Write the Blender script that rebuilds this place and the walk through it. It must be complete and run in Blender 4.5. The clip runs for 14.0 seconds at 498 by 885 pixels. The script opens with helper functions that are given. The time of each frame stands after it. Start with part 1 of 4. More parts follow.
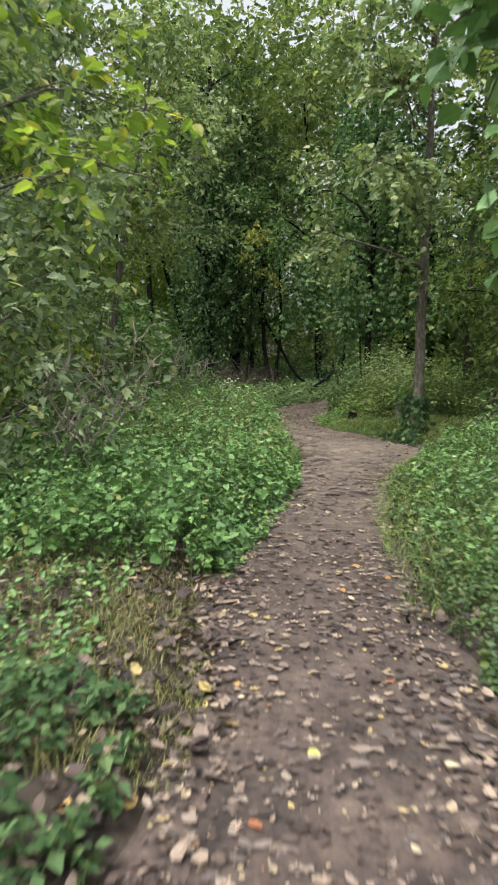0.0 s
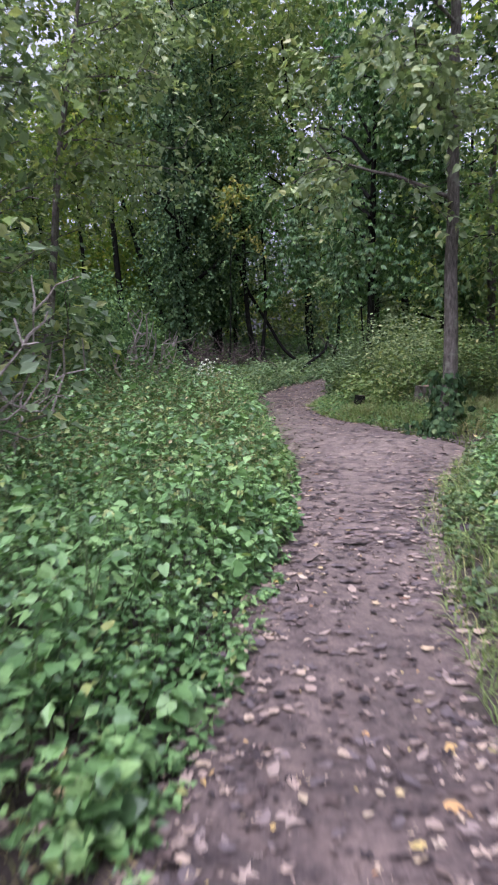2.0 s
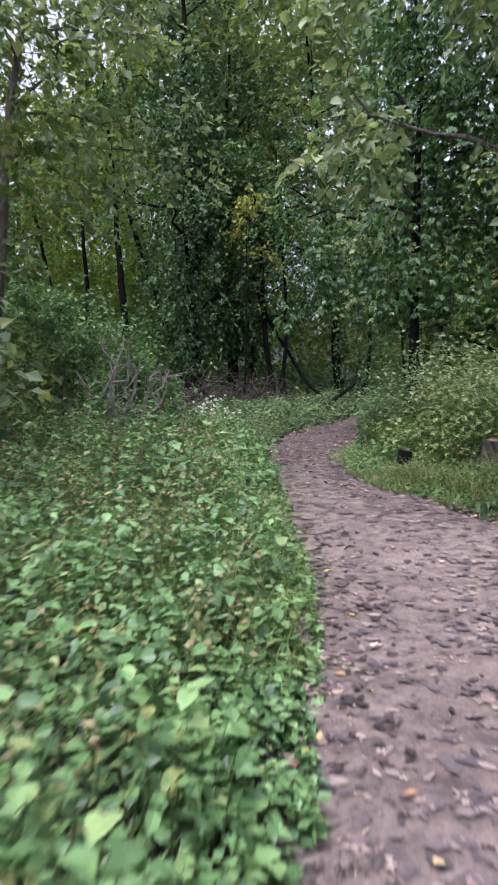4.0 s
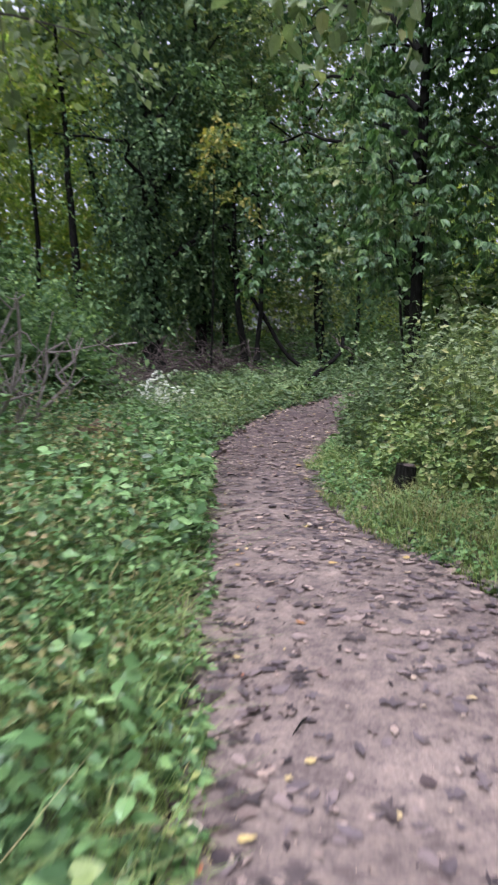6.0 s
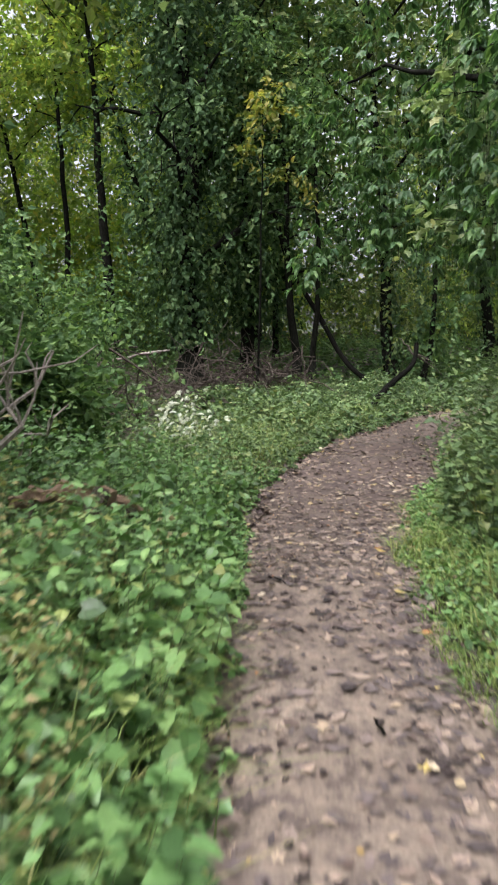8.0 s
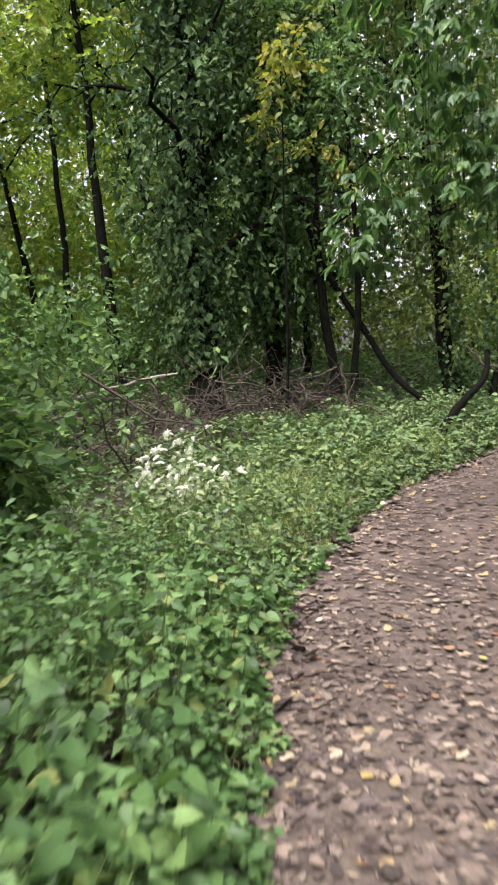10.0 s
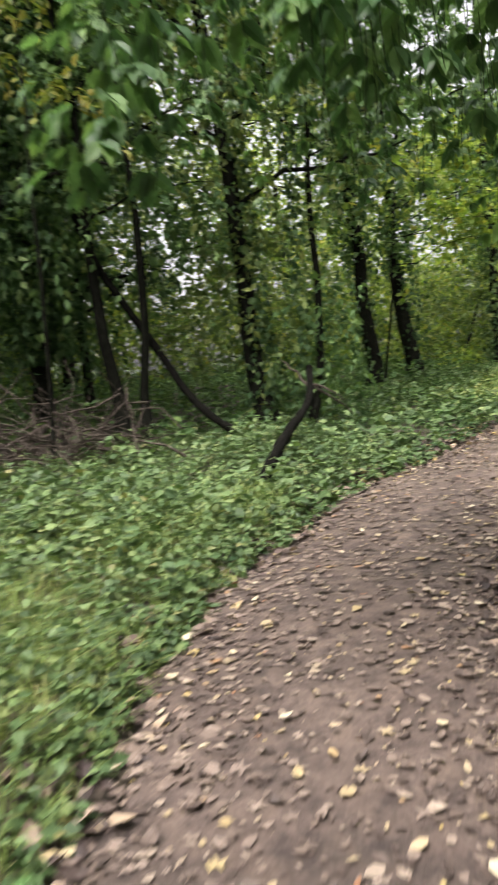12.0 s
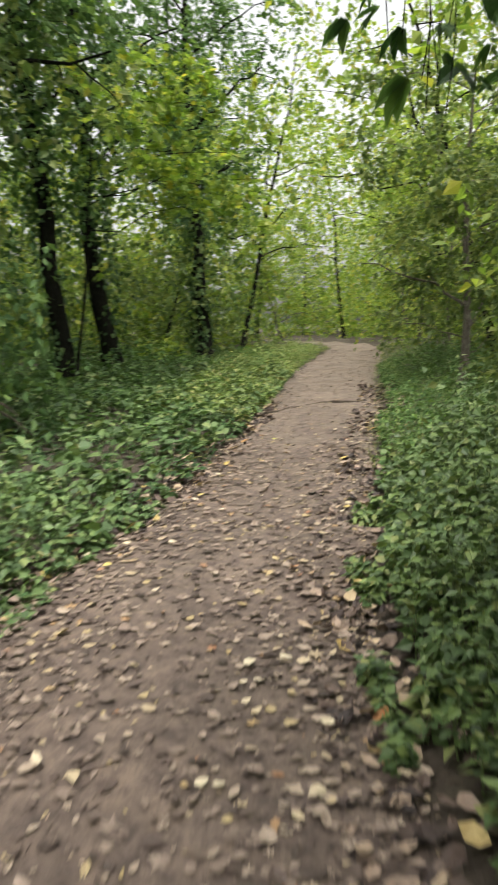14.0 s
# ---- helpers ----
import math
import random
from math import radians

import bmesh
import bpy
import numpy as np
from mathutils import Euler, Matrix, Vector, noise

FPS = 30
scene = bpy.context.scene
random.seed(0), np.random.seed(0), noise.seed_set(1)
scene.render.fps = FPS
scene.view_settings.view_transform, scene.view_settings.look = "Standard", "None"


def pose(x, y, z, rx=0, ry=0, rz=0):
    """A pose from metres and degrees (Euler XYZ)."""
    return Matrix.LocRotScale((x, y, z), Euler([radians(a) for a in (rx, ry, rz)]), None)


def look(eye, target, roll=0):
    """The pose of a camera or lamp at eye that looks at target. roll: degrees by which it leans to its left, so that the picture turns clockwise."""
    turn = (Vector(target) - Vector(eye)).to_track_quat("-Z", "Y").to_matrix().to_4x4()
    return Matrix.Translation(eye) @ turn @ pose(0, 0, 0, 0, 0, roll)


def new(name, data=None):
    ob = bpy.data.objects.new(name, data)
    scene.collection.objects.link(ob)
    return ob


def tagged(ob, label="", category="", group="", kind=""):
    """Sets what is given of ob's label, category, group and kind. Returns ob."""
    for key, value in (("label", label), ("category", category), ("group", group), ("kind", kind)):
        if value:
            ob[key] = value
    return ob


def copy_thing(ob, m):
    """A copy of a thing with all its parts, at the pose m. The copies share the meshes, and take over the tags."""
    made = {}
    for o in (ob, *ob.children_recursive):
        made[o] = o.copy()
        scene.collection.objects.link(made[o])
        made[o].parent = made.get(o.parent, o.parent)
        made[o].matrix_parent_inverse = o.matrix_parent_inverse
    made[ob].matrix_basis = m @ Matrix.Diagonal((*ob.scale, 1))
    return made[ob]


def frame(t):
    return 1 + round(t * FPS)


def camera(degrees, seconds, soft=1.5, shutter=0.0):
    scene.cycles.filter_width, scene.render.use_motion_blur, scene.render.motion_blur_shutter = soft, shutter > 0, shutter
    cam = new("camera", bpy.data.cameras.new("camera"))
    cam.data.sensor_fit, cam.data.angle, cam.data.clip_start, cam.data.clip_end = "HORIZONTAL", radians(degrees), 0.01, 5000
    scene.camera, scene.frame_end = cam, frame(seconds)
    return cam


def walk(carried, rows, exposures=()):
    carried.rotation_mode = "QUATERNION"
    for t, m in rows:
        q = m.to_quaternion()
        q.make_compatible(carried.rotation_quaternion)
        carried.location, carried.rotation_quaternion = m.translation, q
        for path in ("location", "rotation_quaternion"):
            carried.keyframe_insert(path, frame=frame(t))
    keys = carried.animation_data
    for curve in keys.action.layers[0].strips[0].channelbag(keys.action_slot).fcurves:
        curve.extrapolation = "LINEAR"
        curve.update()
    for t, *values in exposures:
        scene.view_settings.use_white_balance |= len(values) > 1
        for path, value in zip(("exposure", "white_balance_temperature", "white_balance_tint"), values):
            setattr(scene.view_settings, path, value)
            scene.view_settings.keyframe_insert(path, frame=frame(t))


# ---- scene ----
cam = camera(36.3, 14.0, soft=2.0, shutter=0.6)
METRES, EYE, TILT, LEAN, TURN = 22.4, 1.5, 0.0, 0.0, 1.5
ROWS = [
    (0.0, 0.0, 0.0, 0.0, 0.06, -6.59, -0.52),
    (0.5, 0.0033, 0.0374, 0.0003, 0.78, -6.75, 0.28),
    (1.0, 0.0028, 0.0735, -0.0017, 0.09, -7.16, 1.25),
    (1.5, 0.008, 0.113, -0.0018, -0.63, -7.32, 1.73),
    (2.0, 0.0088, 0.1516, -0.0042, -0.81, -8.18, 1.91),
    (2.5, 0.0119, 0.1887, -0.0034, -0.45, -7.97, 2.34),
    (3.0, 0.0136, 0.2246, -0.0016, -0.1, -5.98, 1.95),
    (5.5, 0.0379, 0.4047, -0.0022, 2.28, -6.65, 2.0),
    (6.0, 0.0413, 0.4382, 0.0001, 0.26, -8.72, 0.97),
    (6.5, 0.0416, 0.4738, 0.0018, -1.15, -9.2, 0.49),
    (7.0, 0.0418, 0.5077, 0.0028, 1.21, -10.49, 0.34),
    (7.5, 0.0385, 0.5397, 0.0004, 3.44, -9.67, 0.93),
    (8.0, 0.0401, 0.5746, 0.0013, 4.24, -8.42, 1.01),
    (10.5, 0.0322, 0.75, -0.0076, 6.62, -6.29, 4.0),
    (11.0, 0.0333, 0.7853, -0.0085, 4.04, -5.98, 4.64),
    (11.5, 0.0367, 0.8195, -0.0093, -1.08, -5.72, 5.37),
    (12.0, 0.0436, 0.8558, -0.0097, -8.36, -5.78, 5.4),
    (12.5, 0.0516, 0.8873, -0.0095, -12.54, -6.18, 4.17),
    (13.0, 0.061, 0.9233, -0.0095, -18.39, -7.66, 4.45),
    (13.5, 0.0738, 0.9562, -0.0064, -25.31, -8.78, 2.86),
    (14.0, 0.0853, 0.988, -0.0037, -31.37, -8.7, 1.68),
]
walk(cam, [(t, pose(0, 0, EYE, TILT, LEAN, TURN) @ pose(METRES * x, METRES * y, METRES * z, 90 + pitch, roll, yaw)) for t, x, y, z, yaw, pitch, roll in ROWS],
     exposures=[(0.0, 1.05, 6500, 8), (0.5, 1.06, 6050, 15), (1.25, 1.09, 5550, 21), (2.0, 1.15, 5550, 33), (2.5, 1.21, 5550, 32), (3.0, 1.24, 5700, 29), (5.5, 1.22, 5450, 35), (6.5, 1.42, 5900, 21), (7.5, 1.5, 6150, 16), (8.0, 1.42, 6250, 17), (10.3, 1.8, 6500, 20), (10.7, 1.76, 6500, 20), (11.2, 1.49, 6500, 17), (12.0, 1.67, 6700, 15), (12.5, 1.68, 6750, 13), (13.5, 1.44, 6850, 10), (14.0, 1.42, 6900, 9)])

# ---- light ----
SUN_EL, SUN_AZ = 66.0, 215.0
world = bpy.data.worlds.new("overcast_sky")
world.use_nodes = True
wt = world.node_tree
sky = wt.nodes.new("ShaderNodeTexSky")
sky.sky_type, sky.sun_disc = "NISHITA", False
sky.sun_elevation, sky.sun_rotation = radians(SUN_EL), radians(SUN_AZ)
sky.air_density, sky.dust_density, sky.ozone_density = 1.0, 4.0, 1.0
grey = wt.nodes.new("ShaderNodeHueSaturation")
grey.inputs["Saturation"].default_value = 0.18
wt.links.new(sky.outputs[0], grey.inputs["Color"])
# an overcast sky is three times as bright overhead as at the horizon
coord = wt.nodes.new("ShaderNodeTexCoord")
split = wt.nodes.new("ShaderNodeSeparateXYZ")
lift = wt.nodes.new("ShaderNodeMapRange")
lift.inputs["From Min"].default_value, lift.inputs["From Max"].default_value = 0.0, 1.0
lift.inputs["To Min"].default_value, lift.inputs["To Max"].default_value = 0.6, 1.45
dome = wt.nodes.new("ShaderNodeMix")
dome.data_type, dome.blend_type = "RGBA", "MULTIPLY"
dome.inputs[0].default_value = 1.0
wt.links.new(coord.outputs["Generated"], split.inputs[0])
wt.links.new(split.outputs["Z"], lift.inputs["Value"])
wt.links.new(grey.outputs[0], dome.inputs[6])
wt.links.new(lift.outputs[0], dome.inputs[7])
wt.links.new(dome.outputs[2], wt.nodes["Background"].inputs[0])
wt.nodes["Background"].inputs[1].default_value = 0.15
scene.world = world
sun_data = bpy.data.lights.new("sun", "SUN")
sun_data.energy, sun_data.angle, sun_data.color = 1.3, radians(35), (1.0, 0.97, 0.92)
sun = new("sun", sun_data)
sun.matrix_world = look((0, 0, 30), (-10 * math.sin(radians(SUN_AZ)), -10 * math.cos(radians(SUN_AZ)), 30 - 10 * math.tan(radians(SUN_EL))))


# ---- materials ----
def nodes(name):
    m = bpy.data.materials.new(name)
    m.use_nodes = True
    t = m.node_tree
    t.nodes.clear()
    out = t.nodes.new("ShaderNodeOutputMaterial")
    return m, t, out


def ramp(t, fac, stops):
    r = t.nodes.new("ShaderNodeValToRGB")
    r.color_ramp.elements[0].position, r.color_ramp.elements[0].color = stops[0][0], (*stops[0][1], 1)
    r.color_ramp.elements[1].position, r.color_ramp.elements[1].color = stops[-1][0], (*stops[-1][1], 1)
    for p, c in stops[1:-1]:
        r.color_ramp.elements.new(p).color = (*c, 1)
    t.links.new(fac, r.inputs[0])
    return r.outputs[0]


def noisy(t, scale, detail=4, rough=0.6):
    g = t.nodes.new("ShaderNodeNewGeometry")
    n = t.nodes.new("ShaderNodeTexNoise")
    n.inputs["Scale"].default_value, n.inputs["Detail"].default_value, n.inputs["Roughness"].default_value = scale, detail, rough
    t.links.new(g.outputs["Position"], n.inputs["Vector"])
    return n.outputs["Fac"]


def blend(t, fac, a, b, mode="MIX"):
    x = t.nodes.new("ShaderNodeMix")
    x.data_type, x.blend_type = "RGBA", mode
    if isinstance(fac, float):
        x.inputs[0].default_value = fac
    else:
        t.links.new(fac, x.inputs[0])
    for k, v in ((6, a), (7, b)):
        if isinstance(v, tuple):
            x.inputs[k].default_value = (*v, 1)
        else:
            t.links.new(v, x.inputs[k])
    return x.outputs[2]


def bumped(t, height, strength, dist):
    b = t.nodes.new("ShaderNodeBump")
    b.inputs["Strength"].default_value, b.inputs["Distance"].default_value = strength, dist
    t.links.new(height, b.inputs["Height"])
    return b.outputs[0]


def leaf_material(name, stops, rough=0.42, through_light=0.2, per_object=False, patch=0.6, gloss=0.3):
    """Leaves: each one takes its own colour from the ramp; patches of the stand lean lighter or darker green."""
    m, t, out = nodes(name)
    if per_object:
        pick = t.nodes.new("ShaderNodeObjectInfo").outputs["Random"]
    else:
        pick = t.nodes.new("ShaderNodeNewGeometry").outputs["Random Per Island"]
    col = ramp(t, pick, stops)
    wide = ramp(t, noisy(t, 1.3, 2), [(0.3, (0.72, 0.78, 0.72)), (0.7, (1.18, 1.12, 1.0))])
    col = blend(t, patch, col, wide, "MULTIPLY")
    fine = ramp(t, noisy(t, 70, 3), [(0.25, (0.72, 0.74, 0.7)), (0.75, (1.2, 1.18, 1.15))])
    col = blend(t, 0.6, col, fine, "MULTIPLY")
    p = t.nodes.new("ShaderNodeBsdfPrincipled")
    p.inputs["Roughness"].default_value, p.inputs["Specular IOR Level"].default_value = rough, gloss
    t.links.new(col, p.inputs["Base Color"])
    t.links.new(bumped(t, noisy(t, 90, 2), 0.35, 0.004), p.inputs["Normal"])
    tr = t.nodes.new("ShaderNodeBsdfTranslucent")
    t.links.new(blend(t, 1.0, col, (1.22, 1.35, 0.72), "MULTIPLY"), tr.inputs[0])
    mix = t.nodes.new("ShaderNodeMixShader")
    mix.inputs[0].default_value = through_light
    t.links.new(p.outputs[0], mix.inputs[1])
    t.links.new(tr.outputs[0], mix.inputs[2])
    t.links.new(mix.outputs[0], out.inputs[0])
    return m


def solid_material(name, coarse, fine, stops, rough=0.9, bump=(0.6, 0.02), tint=None):
    m, t, out = nodes(name)
    col = ramp(t, noisy(t, coarse, 5, 0.65), stops)
    col = blend(t, 0.7, col, ramp(t, noisy(t, fine, 4, 0.7), [(0.3, (0.6, 0.6, 0.6)), (0.72, (1.3, 1.28, 1.25))]), "MULTIPLY")
    if tint:
        col = blend(t, ramp(t, noisy(t, tint[0], 3), [(tint[1], (0, 0, 0)), (tint[1] + 0.12, (1, 1, 1))]), col, tint[2])
    p = t.nodes.new("ShaderNodeBsdfPrincipled")
    p.inputs["Roughness"].default_value = rough
    t.links.new(col, p.inputs["Base Color"])
    t.links.new(bumped(t, noisy(t, fine, 5, 0.7), *bump), p.inputs["Normal"])
    t.links.new(p.outputs[0], out.inputs[0])
    return m


def path_material():
    """Trodden earth: pale along the middle stretch, damp and brown at the start, browner again further on, mottled with
    mud.
    """
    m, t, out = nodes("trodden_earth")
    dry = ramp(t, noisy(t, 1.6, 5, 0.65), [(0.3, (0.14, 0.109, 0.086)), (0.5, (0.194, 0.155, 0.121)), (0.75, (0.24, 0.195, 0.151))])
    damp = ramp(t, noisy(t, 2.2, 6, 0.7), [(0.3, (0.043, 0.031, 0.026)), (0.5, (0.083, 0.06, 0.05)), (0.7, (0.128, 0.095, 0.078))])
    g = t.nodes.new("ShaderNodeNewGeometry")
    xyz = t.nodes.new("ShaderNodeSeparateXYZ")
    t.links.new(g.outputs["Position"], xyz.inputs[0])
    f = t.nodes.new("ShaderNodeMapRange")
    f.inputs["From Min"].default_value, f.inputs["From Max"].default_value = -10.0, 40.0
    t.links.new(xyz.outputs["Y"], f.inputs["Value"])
    # brown tone along y: full at the start, none at 15, peak at 21
    brown_share = ramp(t, f.outputs[0], [(0.3, (1, 1, 1)), (0.40, (0.35, 0.35, 0.35)), (0.5, (0, 0, 0)), (0.56, (0.25, 0.25, 0.25)), (0.62, (0.9, 0.9, 0.9)), (0.72, (0.7, 0.7, 0.7)), (0.85, (0.3, 0.3, 0.3))])
    col = blend(t, brown_share, dry, damp)
    col = blend(t, 0.85, col, ramp(t, noisy(t, 9, 6, 0.75), [(0.38, (0.42, 0.39, 0.42)), (0.5, (0.92, 0.91, 0.92)), (0.64, (1.3, 1.27, 1.22))]), "MULTIPLY")
    col = blend(t, 0.8, col, ramp(t, noisy(t, 60, 4, 0.7), [(0.36, (0.72, 0.7, 0.71)), (0.64, (1.2, 1.19, 1.18))]), "MULTIPLY")
    p = t.nodes.new("ShaderNodeBsdfPrincipled")
    p.inputs["Roughness"].default_value = 0.8
    t.links.new(col, p.inputs["Base Color"])
    t.links.new(bumped(t, noisy(t, 24, 6, 0.7), 0.6, 0.02), p.inputs["Normal"])
    t.links.new(p.outputs[0], out.inputs[0])
    return m


def bark_material(name, stops, lichen=None):
    """Bark furrowed along the trunk."""
    m, t, out = nodes(name)
    g = t.nodes.new("ShaderNodeNewGeometry")
    s = t.nodes.new("ShaderNodeVectorMath")
    s.operation, s.inputs[1].default_value = "MULTIPLY", (1, 1, 0.22)
    t.links.new(g.outputs["Position"], s.inputs[0])
    n = t.nodes.new("ShaderNodeTexNoise")
    n.inputs["Scale"].default_value, n.inputs["Detail"].default_value, n.inputs["Roughness"].default_value = 38, 5, 0.65
    t.links.new(s.outputs[0], n.inputs["Vector"])
    col = ramp(t, n.outputs["Fac"], stops)
    if lichen:
        col = blend(t, ramp(t, noisy(t, 6, 4), [(0.52, (0, 0, 0)), (0.66, (1, 1, 1))]), col, lichen)
    p = t.nodes.new("ShaderNodeBsdfPrincipled")
    p.inputs["Roughness"].default_value, p.inputs["Specular IOR Level"].default_value = 0.92, 0.04
    t.links.new(col, p.inputs["Base Color"])
    t.links.new(bumped(t, n.outputs["Fac"], 0.9, 0.02), p.inputs["Normal"])
    t.links.new(p.outputs[0], out.inputs[0])
    return m


M_SOIL = solid_material("woodland_soil", 1.1, 28, [(0.3, (0.028, 0.021, 0.015)), (0.55, (0.055, 0.041, 0.029)), (0.75, (0.045, 0.048, 0.02))], bump=(0.9, 0.04))
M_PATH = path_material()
M_BARK = bark_material("grey_brown_bark", [(0.3, (0.042, 0.037, 0.031)), (0.55, (0.115, 0.103, 0.086)), (0.75, (0.21, 0.19, 0.158))], (0.17, 0.17, 0.13))
# the two darkest barks: base colour far below grey_brown_bark, near black
M_DARK_BARK = bark_material("near_black_bark", [(0.3, (0.0045, 0.0046, 0.0035)), (0.55, (0.0115, 0.0118, 0.009)), (0.8, (0.033, 0.033, 0.026))])
M_VINE = bark_material("black_vine_bark", [(0.3, (0.0035, 0.0034, 0.0028)), (0.55, (0.007, 0.0068, 0.0055)), (0.8, (0.017, 0.0165, 0.013))])
M_DEAD = bark_material("bleached_dead_wood", [(0.3, (0.14, 0.115, 0.095)), (0.55, (0.3, 0.265, 0.23)), (0.8, (0.42, 0.38, 0.335))])
M_BRUSH = bark_material("dry_brown_sticks", [(0.3, (0.03, 0.025, 0.021)), (0.55, (0.078, 0.064, 0.053)), (0.8, (0.165, 0.14, 0.115))])
M_STEM = solid_material("green_stems", 3, 40, [(0.3, (0.06, 0.1, 0.03)), (0.7, (0.13, 0.18, 0.06))], rough=0.6)
M_LUSH = leaf_material("lush_broad_leaves", [(0.0, (0.05, 0.1, 0.038)), (0.35, (0.099, 0.2, 0.069)), (0.7, (0.162, 0.298, 0.107)), (0.95, (0.23, 0.375, 0.142)), (1.0, (0.3, 0.32, 0.11))], rough=0.36)
M_DULL = leaf_material("dull_weed_leaves", [(0.0, (0.045, 0.08, 0.036)), (0.4, (0.085, 0.147, 0.06)), (0.8, (0.14, 0.215, 0.086)), (0.97, (0.19, 0.25, 0.1)), (1.0, (0.26, 0.24, 0.11))], rough=0.5)
M_SMALL = leaf_material("small_dark_leaves", [(0.0, (0.049, 0.085, 0.039)), (0.5, (0.091, 0.150, 0.058)), (0.85, (0.152, 0.220, 0.078)), (1.0, (0.200, 0.220, 0.091))])
M_IVY = leaf_material("ivy_leaves", [(0.0, (0.028, 0.056, 0.027)), (0.5, (0.056, 0.107, 0.046)), (0.85, (0.1, 0.165, 0.073)), (1.0, (0.159, 0.220, 0.095))], rough=0.6, through_light=0.22, gloss=0.1)
M_CREEPER = leaf_material("creeper_leaves", [(0.0, (0.048, 0.095, 0.041)), (0.5, (0.088, 0.16, 0.064)), (0.85, (0.15, 0.235, 0.098)), (1.0, (0.200, 0.310, 0.105))], rough=0.6, through_light=0.32, gloss=0.12)
M_CURTAIN = leaf_material("hanging_creeper_leaves", [(0.0, (0.045, 0.1, 0.045)), (0.5, (0.085, 0.165, 0.071)), (0.85, (0.14, 0.24, 0.1)), (1.0, (0.19, 0.3, 0.115))], rough=0.42, through_light=0.42)
M_GRASS = leaf_material("verge_grass", [(0.0, (0.110, 0.170, 0.046)), (0.5, (0.183, 0.250, 0.072)), (0.8, (0.220, 0.310, 0.104)), (1.0, (0.380, 0.340, 0.160))])
M_DRYGRASS = leaf_material("yellowing_grass", [(0.0, (0.11, 0.14, 0.045)), (0.5, (0.2, 0.2, 0.075)), (1.0, (0.3, 0.25, 0.13))])
M_CANOPY = leaf_material("canopy_leaves", [(0.0, (0.067, 0.105, 0.042)), (0.45, (0.116, 0.168, 0.062)), (0.85, (0.189, 0.230, 0.085)), (1.0, (0.260, 0.290, 0.104))], through_light=0.42, gloss=0.15)
M_BRIGHT = leaf_material("yellow_green_leaves", [(0.0, (0.12, 0.19, 0.045)), (0.5, (0.21, 0.3, 0.07)), (0.85, (0.32, 0.39, 0.09)), (1.0, (0.42, 0.38, 0.08))], through_light=0.55)
M_PALE = leaf_material("pale_green_leaves", [(0.0, (0.13, 0.18, 0.095)), (0.5, (0.225, 0.295, 0.155)), (0.85, (0.32, 0.39, 0.21)), (1.0, (0.37, 0.38, 0.17))], through_light=0.35)
M_SILVER = leaf_material("silvery_green_leaves", [(0.0, (0.1, 0.145, 0.085)), (0.5, (0.19, 0.255, 0.15)), (0.85, (0.3, 0.37, 0.23)), (1.0, (0.38, 0.38, 0.15))], through_light=0.42)
M_YELLOW = leaf_material("turning_yellow_leaves", [(0.0, (0.1, 0.15, 0.04)), (0.5, (0.17, 0.2, 0.05)), (1.0, (0.3, 0.26, 0.06))], through_light=0.4)
FALLEN = [(0.0, (0.03, 0.023, 0.023)), (0.35, (0.06, 0.043, 0.04)), (0.6, (0.11, 0.078, 0.066)), (0.72, (0.2, 0.15, 0.125)), (0.86, (0.33, 0.25, 0.2)), (0.95, (0.4, 0.31, 0.22)), (0.985, (0.46, 0.36, 0.13)), (1.0, (0.34, 0.13, 0.07))]
PALE_FALLEN = [(0.0, (0.06, 0.045, 0.04)), (0.2, (0.095, 0.07, 0.062)), (0.45, (0.155, 0.117, 0.1)), (0.7, (0.235, 0.182, 0.156)), (0.9, (0.34, 0.275, 0.225)), (0.97, (0.38, 0.3, 0.16)), (1.0, (0.27, 0.13, 0.08))]
M_FALLEN_PALE = leaf_material("pale_fallen_leaves", PALE_FALLEN, rough=0.6, through_light=0.05, patch=0.1)
M_FALLEN = leaf_material("fallen_leaves", FALLEN, rough=0.6, through_light=0.05, patch=0.1)
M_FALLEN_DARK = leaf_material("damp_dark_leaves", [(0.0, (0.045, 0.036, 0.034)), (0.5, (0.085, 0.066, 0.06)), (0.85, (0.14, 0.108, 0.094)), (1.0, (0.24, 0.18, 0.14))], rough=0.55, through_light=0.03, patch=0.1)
M_FALLEN_MAUVE = leaf_material("mauve_brown_leaves", [(0.0, (0.075, 0.06, 0.06)), (0.5, (0.125, 0.1, 0.098)), (0.8, (0.2, 0.155, 0.14)), (1.0, (0.36, 0.28, 0.22))], rough=0.6, through_light=0.03, patch=0.1)
M_FALLEN_YELLOW = leaf_material("fallen_yellow_leaf", [(0.0, (0.44, 0.36, 0.25)), (0.35, (0.54, 0.47, 0.36)), (0.6, (0.58, 0.51, 0.38)), (0.78, (0.5, 0.42, 0.27)), (0.9, (0.38, 0.26, 0.17)), (0.96, (0.5, 0.42, 0.14)), (1.0, (0.42, 0.42, 0.12))], rough=0.5, through_light=0.05, per_object=True, patch=0.1)
M_WHITE = leaf_material("white_petals", [(0.0, (0.5, 0.52, 0.47)), (1.0, (0.74, 0.75, 0.72))], through_light=0.25, patch=0.1)
M_RIDGE = solid_material("far_wooded_slope", 0.5, 3.0, [(0.3, (0.012, 0.02, 0.009)), (0.55, (0.035, 0.055, 0.02)), (0.75, (0.07, 0.1, 0.03))], bump=(1.0, 0.8))
M_CUT = solid_material("rotten_cut_wood", 9, 60, [(0.3, (0.03, 0.024, 0.02)), (0.7, (0.1, 0.075, 0.055))])
